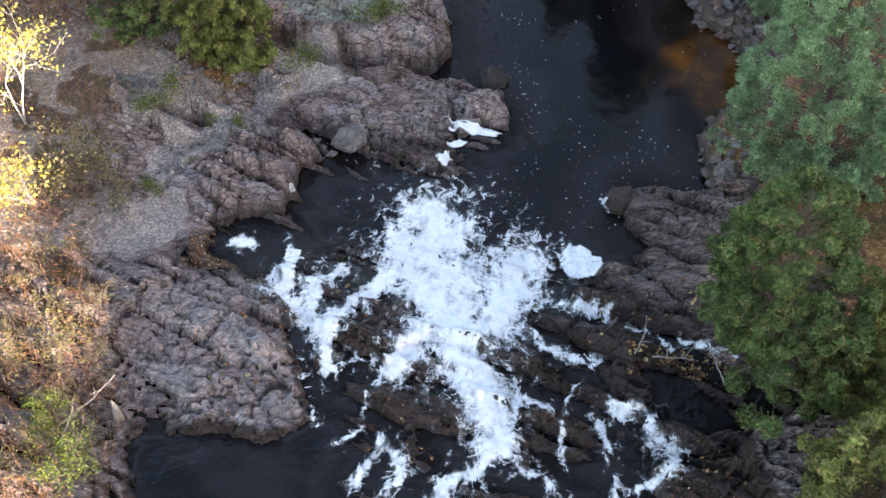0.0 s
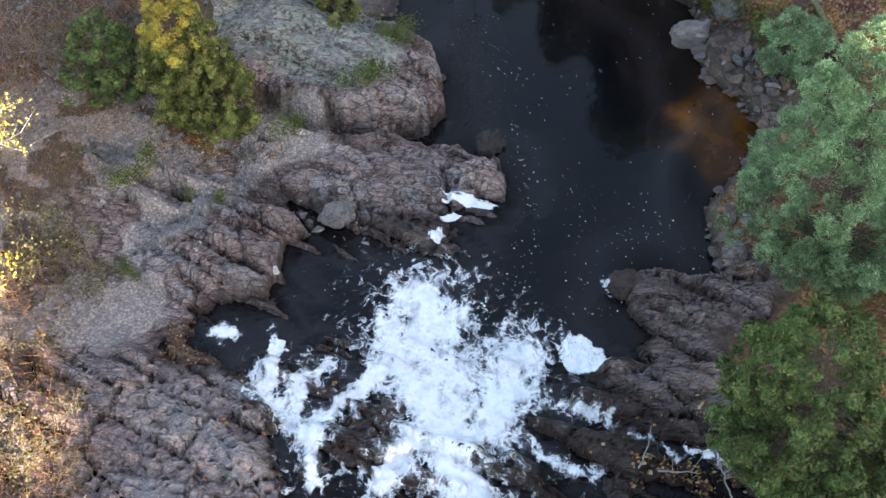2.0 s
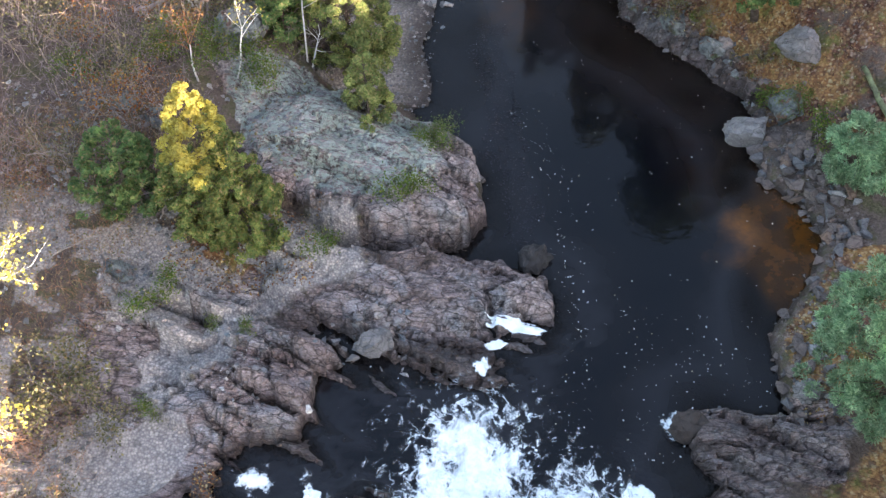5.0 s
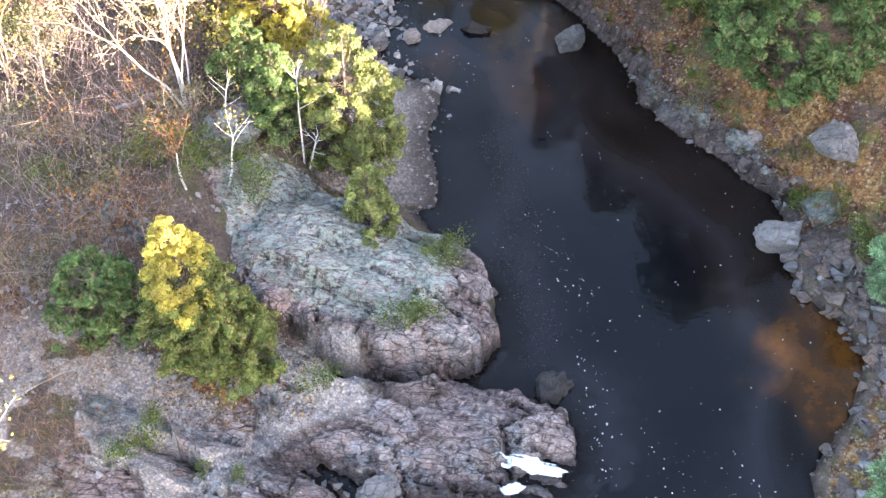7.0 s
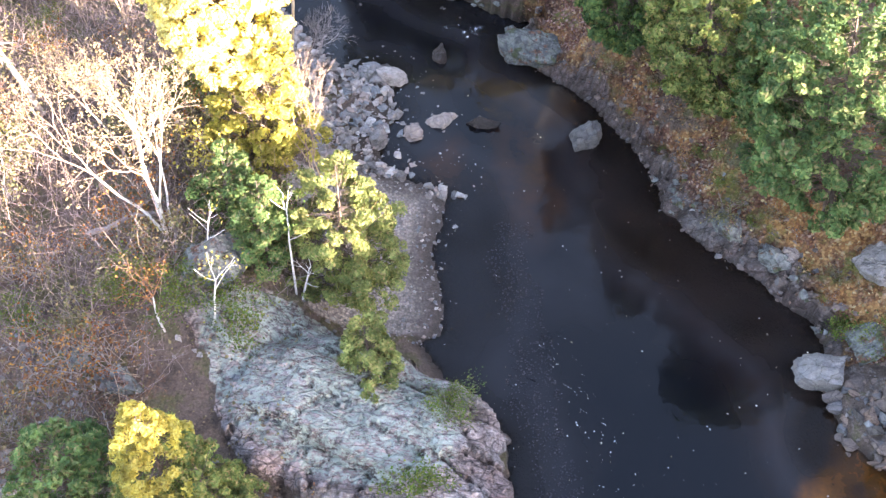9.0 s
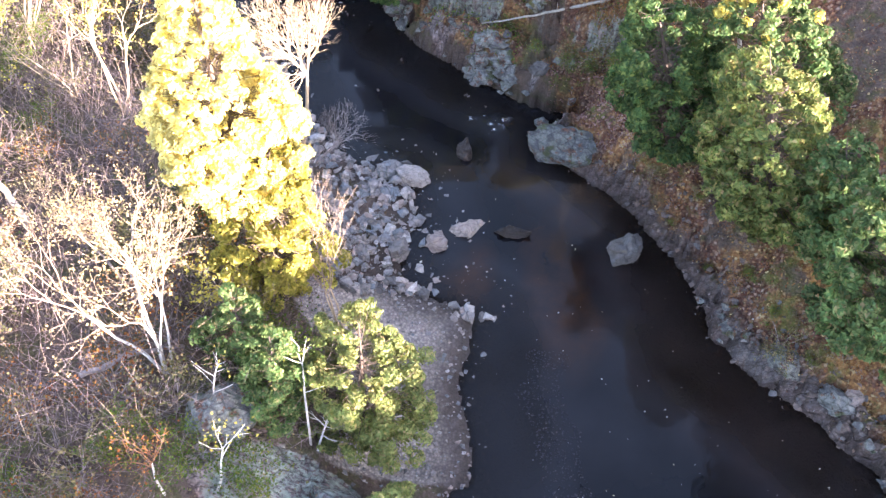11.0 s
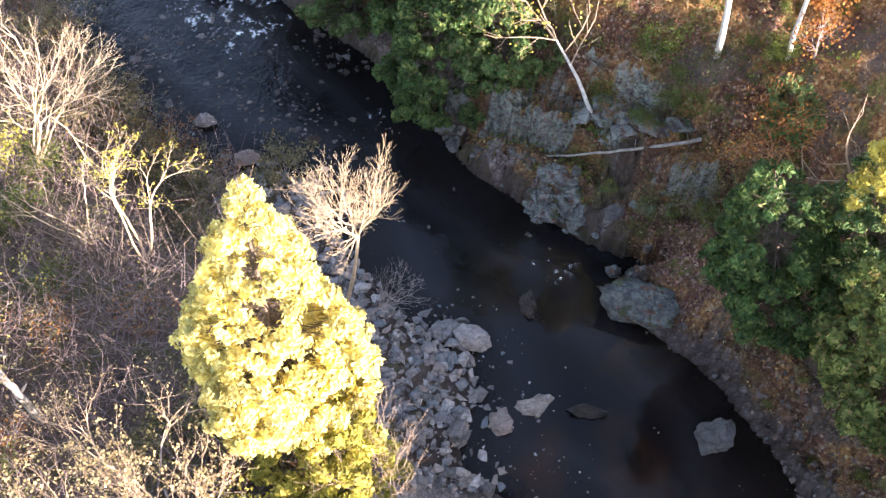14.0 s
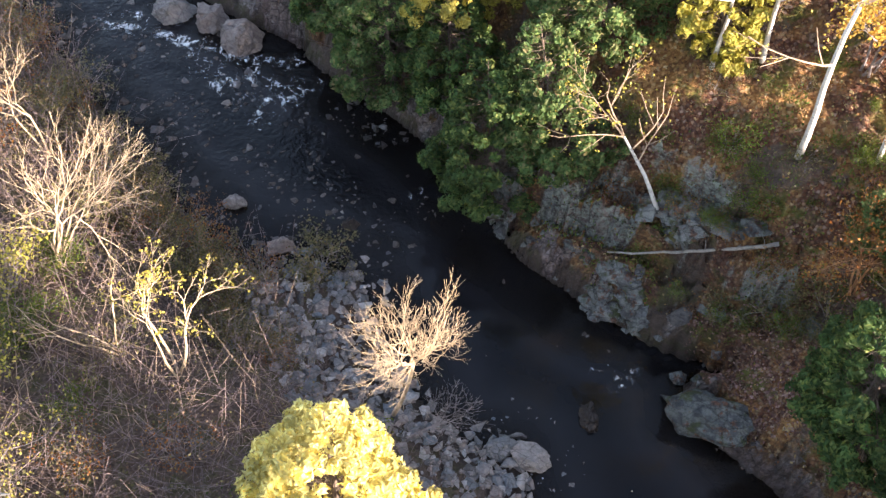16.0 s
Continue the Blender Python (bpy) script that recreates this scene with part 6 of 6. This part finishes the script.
flat_leaves("sunken_leaves", "pale leaves sunk in a band along the pool", scatter(7500, -4.2, 1.2, 16, 29, lambda x, y, d: (d < -0.8) & (np.abs(x - np.interp(y, [16, 22, 29], [-0.2, -1.2, -2.4])) < 0.35 + 1.5 * fbm(x * 0.7, y * 0.7, 8, 3) ** 2), (0.02, 0.055), 50), stone_material("sunken_leaf", ((0.0, (0.018, 0.017, 0.024)), (0.8, (0.05, 0.046, 0.058)), (1.0, (0.10, 0.085, 0.09)))), 0, True)


def twigs(name, label, spots, mat, height, seed, bend=0.5, thick=0.008, sides=3, category="brush"):
    """A thicket of thin bent stems."""
    rg = np.random.default_rng(seed)
    p = np.array(spots)
    n = len(p)
    a = np.stack([p[:, 0], p[:, 1], ground_many(p[:, 0], p[:, 1])], 1)
    d = np.stack([rg.normal(size=n) * bend, rg.normal(size=n) * bend, np.ones(n)], 1)
    d /= np.linalg.norm(d, axis=1, keepdims=True)
    L = height * rg.uniform(0.4, 1.2, n)[:, None]
    segs = []
    for k in range(3):
        d2 = d + rg.normal(size=(n, 3)) * 0.22
        b = a + d2 * L / 3
        r = thick * (1 - 0.28 * k)
        segs.append(np.concatenate([a, b, np.full((n, 1), r), np.full((n, 1), r - thick * 0.28)], 1))
        if k:
            e = b + (d2 + rg.normal(size=(n, 3)) * 0.8) * L / 4
            segs.append(np.concatenate([b, e, np.full((n, 1), thick * 0.5), np.full((n, 1), thick * 0.25)], 1))
        a = b
    return tagged(new(name, mesh_from(name, *tubes(np.concatenate(segs), sides), mat)), label, category, kind="stuff")


left_wood = lambda x, y, d: (d > np.where((y > 42) & (x < -15), 0.1, 3.0)) & (x < -9.5) & ~((x > -13.6) & (y < 23.5)) & (fbm(x * 0.35, y * 0.35, 77, 3) > 0.34)
twigs("thicket", "grey-brown thicket of bare stems on the wooded bank", scatter(7000, -32, -9.5, 16, 54, left_wood, (0, 1), 51), THICKETBARK, 2.2, 52, 0.6, 0.012)
twigs("pale_thicket", "pale bare stems standing in the thicket", scatter(900, -32, -11, 17, 54, left_wood, (0, 1), 53), TWIG, 2.8, 54, 0.45, 0.014)
low_left = lambda x, y, d: (d > 0.5) & (x < np.interp(y, [-6, 0, 4, 8, 14, 20], [-10.6, -11.6, -13.4, -15.2, -14.6, -14.0]) + 1.2 * (fbm(x, y, 6, 3) - 0.5))
twigs("dry_brush", "brown dead stalks and brush on the low bank", scatter(4600, -24, -10, -6, 20, low_left, (0, 1), 55), REDTWIG, 0.9, 56, 0.6, 0.009)
twigs("dry_grass", "tufts of pale dry grass on the low bank", scatter(3600, -24, -10, -6, 20, low_left, (0, 1), 57), DRYGRASS, 0.6, 58, 0.6, 0.008)
twigs("hill_grass", "dry grass and stalks on the far slope", scatter(4000, -9, 13, 23, 50, lambda x, y, d: (d > 1.2) & (x > np.interp(y, [23, 40, 60], [2, -6, -22])) & (fbm(x * 0.6, y * 0.6, 25, 3) > 0.5), (0, 1), 59), DRYGRASS, 0.4, 60, 0.8, 0.007)


def loose_leaves(name, label, spots, mat, low, high, size, seed):
    rg = np.random.default_rng(seed)
    p = np.array(spots)
    c = np.stack([p[:, 0], p[:, 1], ground_many(p[:, 0], p[:, 1]) + rg.uniform(low, high, len(p))], 1)
    return tagged(new(name, mesh_from(name, *leaves(rg, c, np.zeros_like(c), size, size * 0.8, 1.0), mat)), label, "leaves", kind="stuff")


loose_leaves("thicket_leaves", "dull olive and yellow leaves clinging in the thicket", scatter(16000, -32, -9.5, 16, 54, lambda x, y, d: left_wood(x, y, d) & (fbm(x * 0.7, y * 0.7, 79, 3) > 0.44), (0, 1), 61), THICKETLEAF, 0.05, 1.9, 0.10, 62)
loose_leaves("brush_foliage", "olive and yellow leaves in the low brush", scatter(9000, -24, -10, -6, 20, low_left, (0, 1), 63), BRUSH, 0.05, 0.6, 0.09, 64)
loose_leaves("slope_leaves", "green undergrowth on the far slope", scatter(9000, -9, 13, 23, 52, lambda x, y, d: (d > 1.5) & (x > np.interp(y, [23, 40, 60], [2, -6, -22])) & (fbm(x * 0.5, y * 0.5, 29, 3) > 0.54), (0, 1), 65), BRUSH, 0.02, 0.3, 0.10, 66)

loose_leaves("slope_green", "green and yellow undergrowth on the rock wall", scatter(9000, -9, 5, 39.5, 48, lambda x, y, d: (d > 0.4) & (x > np.interp(y, [39, 48], [-4, -9])) & (fbm(x * 0.8, y * 0.8, 67, 3) > 0.5), (0, 1), 67), GREENLEAF, 0.02, 0.4, 0.10, 68)


# ---- foam patches and riffle ----
def foam_patch(x, y, rx, ry, turn, label, seed, density=1.2, z=0.04, mat=None, name="foam_patch"):
    """A raft of foam lying on the water, ragged at its rim."""
    n = 40
    u, v = np.meshgrid(np.linspace(-1.5, 1.5, n), np.linspace(-1.5, 1.5, n))
    c, s = math.cos(radians(turn)), math.sin(radians(turn))
    X, Y = x + u * rx * c - v * ry * s, y + u * rx * s + v * ry * c
    r = np.hypot(u, v) + 1.1 * (fbm(u * 1.6 + seed * 7, v * 1.6, seed, 4, 0.6) - 0.5)
    f = np.clip(density * (1.25 - r) * 1.6, 0, 1)
    Z = np.maximum(water_level(X, Y), ground_many(X.ravel(), Y.ravel()).reshape(X.shape) * (z < 0.2) - 9 * (z > 0.2)) + z * 0.5 + 0.06 * f * (0.5 + fbm(X * 3, Y * 3, seed, 3))
    return tagged(sheet(name, X, Y, Z, mat or WHITE, f > 0.08, (("foam", f),)), label, "foam")


foam_patch(3.7, 6.3, 0.75, 0.75, 0, "white raft of settled foam against the rock", 1, 2.0)
foam_patch(-0.6, 13.0, 0.9, 0.2, -6, "strip of white foam along the wet rock", 2, 2.0)
foam_patch(-1.3, 12.2, 0.35, 0.2, 10, "small patch of white foam", 3, 1.6)
foam_patch(-1.8, 11.2, 0.35, 0.28, 70, "lacy patch of foam on dark water", 4, 1.1)
boulder(-7.55, 9.1, 0.17, 0.14, 0.2, "small white block of quartz at the water's edge", stone_material("white_quartz", ((0.0, (0.7, 0.7, 0.72)), (1.0, (0.75, 0.74, 0.73)))), 98, 0, 0.8, "stone")
foam_patch(4.9, 9.4, 0.5, 0.55, 30, "lacy foam gathered at the rock", 6, 0.55)
foam_patch(-7.0, 6.0, 0.3, 0.4, 20, "white foam at the rim of the cascade", 7, 1.6)
foam_patch(-9.0, 6.6, 0.7, 0.5, 0, "thin lacy foam in the backwater", 8, 0.55)
RIFFLE = [([(-23.4, 55.6), (-22.2, 55.0), (-21.2, 54.5), (-19.7, 54.0), (-19.1, 53.5)], 0.26, 0.8), ([(-20.6, 53.9), (-19.6, 53.3), (-19.0, 52.9)], 0.2, 0.7), ([(-18.6, 51.0), (-18.5, 51.8), (-17.6, 52.0), (-16.9, 52.6)], 0.22, 0.85),
          ([(-26.2, 56.0), (-25.0, 55.6)], 0.2, 0.75), ([(-25.0, 56.4), (-23.8, 56.4)], 0.12, 0.7), ([(-11.9, 47.0), (-11.4, 47.4), (-10.9, 47.5)], 0.10, 0.45), ([(-20.8, 52.6), (-20.4, 51.9)], 0.1, 0.6), ([(-19.4, 54.2), (-18.2, 54.0), (-17.3, 54.2)], 0.16, 0.6),
          ([(-19.0, 53.4), (-18.2, 52.8), (-17.4, 52.8)], 0.35, 0.5), ([(-21.4, 53.6), (-20.0, 52.6), (-18.6, 52.2)], 0.5, 0.36), ([(-4.9, 40.0), (-4.2, 39.6), (-3.6, 39.6)], 0.08, 0.42), ([(-5.0, 39.4), (-4.4, 39.3)], 0.06, 0.4), ([(-4.4, 40.3), (-3.6, 40.2)], 0.06, 0.4)]


def riffle_sheet(x0, x1, y0, y1, step, label):
    X, Y = np.meshgrid(np.arange(x0, x1, step), np.arange(y0, y1, step))
    wa, wb = 0.9 * (fbm(X * 1.2, Y * 1.2, 161, 5, 0.6) - 0.5), 0.9 * (fbm(X * 1.2, Y * 1.2, 165, 5, 0.6) - 0.5)
    f = np.zeros(X.shape)
    for pts, half, k in RIFFLE:
        f = np.maximum(f, 0.43 * k * np.exp(-(line_distance(X + wa, Y + wb, pts) / (1.7 * half + 0.05)) ** 1.2))
    f = np.clip(f * (0.6 + 0.9 * fbm(X * 2.2, Y * 2.2, 169, 4)), 0, 1)
    return tagged(sheet("riffle_foam", X, Y, water_level(X, Y) + 0.07 + 0.05 * f, WHITE, f > 0.05, (("foam", f),)), label, "foam")


riffle_sheet(-28, -9, 45.5, 58, 0.1, "torn white water where the shallow river drops over stones")
riffle_sheet(-6.5, -2.5, 38.4, 41.2, 0.08, "thin broken ripples beside the lichen boulder")


# ---- fallen wood ----
def log(name, pts, r0, r1, mat, label, lift=0.06, category="log", flat=False):
    """A fallen stem, bent along its run, with short broken stubs."""
    rg = np.random.default_rng(int(abs(pts[0][0]) * 10))
    P = np.array([(x, y, ground_at(x, y) + z + lift) for x, y, z in pts])
    if flat:
        # a stiff stem spans the hollows and rests on the humps
        k = np.arange(len(P))
        line = np.polyval(np.polyfit(k, P[:, 2], 1), k)
        P[:, 2] = line + 1.0 * (P[:, 2] - line).max()
    t = np.linspace(0, 1, 13)
    k = np.linspace(0, 1, len(P))
    c = np.stack([np.interp(t, k, P[:, i]) for i in range(3)], 1) + rg.normal(size=(13, 3)) * 0.02
    v, f = spine(c, r0 + (r1 - r0) * t, 8)
    ob = tagged(new(name, mesh_from(name, v, f, mat, True)), label, category)
    for i in (4, 7, 9, 11):
        q = c[i] + np.array([rg.normal() * 0.3, rg.normal() * 0.3, 0.25])
        part("stub", *spine([c[i], (c[i] + q) / 2 + 0.02, q], [min(r0, r1) * 0.7, min(r0, r1) * 0.5, min(r0, r1) * 0.2], 5), mat, ob)
    return ob


log("fallen_log", [(-4.9, 43.6, 0.1), (-3.6, 43.3, 0.0), (-2.3, 43.05, 0.0), (-1.0, 42.85, 0.0), (0.3, 42.75, 0.0)], 0.03, 0.075, DEADWOOD, "long thin grey fallen trunk lying across the slope", flat=True)
log("mossy_log", [(13.0, 24.6, 0.15), (13.7, 22.6, 0.2), (14.6, 19.6, 0.2)], 0.10, 0.15, MOSSYLOG, "long moss-green fallen log on the stony bank")
log("leaning_trunk", [(-20.1, 31.1, 0.0), (-20.6, 31.4, 1.8), (-21.4, 31.9, 3.9)], 0.13, 0.09, DEADWOOD, "grey dead trunk leaning in the thicket")
log("fallen_log", [(-16.8, 25.4, 0.1), (-15.2, 26.2, 0.5), (-13.8, 26.8, 0.3)], 0.10, 0.06, GREYBARK, "dark fallen stem under the birch")
log("dead_branch", [(-18.0, 13.6, 0.1), (-16.6, 14.6, 0.3), (-15.4, 15.2, 0.3)], 0.03, 0.015, DEADWOOD, "pale dead branch on the bank", category="branch")
for bx, by, ba, bl in [(-17.6, 16.4, 20, 1.6), (-16.4, 17.6, -35, 1.3), (-15.6, 15.2, 60, 1.1), (-18.6, 18.4, 5, 1.8), (-14.8, 18.8, -60, 1.2), (-17.0, 20.6, 40, 1.5), (-19.4, 15.0, -15, 1.4), (-13.9, 16.6, 80, 0.9)]:
    cb, sb = math.cos(radians(ba)) * bl / 2, math.sin(radians(ba)) * bl / 2
    log("dead_branch", [(bx - cb, by - sb, 0.05), (bx, by, 0.22), (bx + cb, by + sb, 0.12)], 0.028, 0.012, DEADWOOD, "bleached dead branch lying in the dry brush", category="branch")
log("dead_branch", [(-9.8, 14.6, 0.02), (-9.3, 13.9, 0.05), (-8.9, 13.5, 0.03)], 0.03, 0.015, DEADWOOD, "pale driftwood branch on the rock", category="branch")
log("dead_branch", [(-9.0, 15.9, 0.02), (-8.6, 15.1, 0.05)], 0.025, 0.012, DEADWOOD, "pale driftwood stick on grey rock", category="branch")
log("dead_branch", [(-13.2, -2.6, 0.1), (-12.2, -1.4, 0.5), (-11.6, -0.4, 0.7)], 0.03, 0.02, DEADWOOD, "pale dead limb on the low bank", category="branch")
log("dead_branch", [(-12.7, -3.0, 0.1), (-12.5, -1.8, 0.7)], 0.03, 0.02, DEADWOOD, "broken grey sapling stem", category="branch")
log("dead_branch", [(5.2, 1.6, 0.3), (5.6, 2.6, 0.4)], 0.03, 0.02, DEADWOOD, "pale stick caught on the wet ledge", category="branch")
log("dead_branch", [(8.0, 0.6, 0.5), (7.7, 2.0, 0.7)], 0.035, 0.02, DEADWOOD, "pale stick caught over the side channel", category="branch")
log("dead_branch", [(5.8, 1.6, 0.4), (7.2, 1.7, 0.4)], 0.03, 0.02, DEADWOOD, "thin stick lying over the side channel", category="branch")
stump_segs = [(-11.3, -1.6, ground_at(-11.3, -1.6) - 0.1, -11.3, -1.5, ground_at(-11.3, -1.5) + 0.7, 0.20, 0.14), (-11.3, -1.5, ground_at(-11.3, -1.5) + 0.7, -11.35, -1.45, ground_at(-11.3, -1.5) + 1.0, 0.10, 0.02)]
tagged(new("stump", mesh_from("stump", *spine_of(stump_segs, 9), DEADWOOD, True)), "weathered grey splintered stump at the rock's edge", "stump")
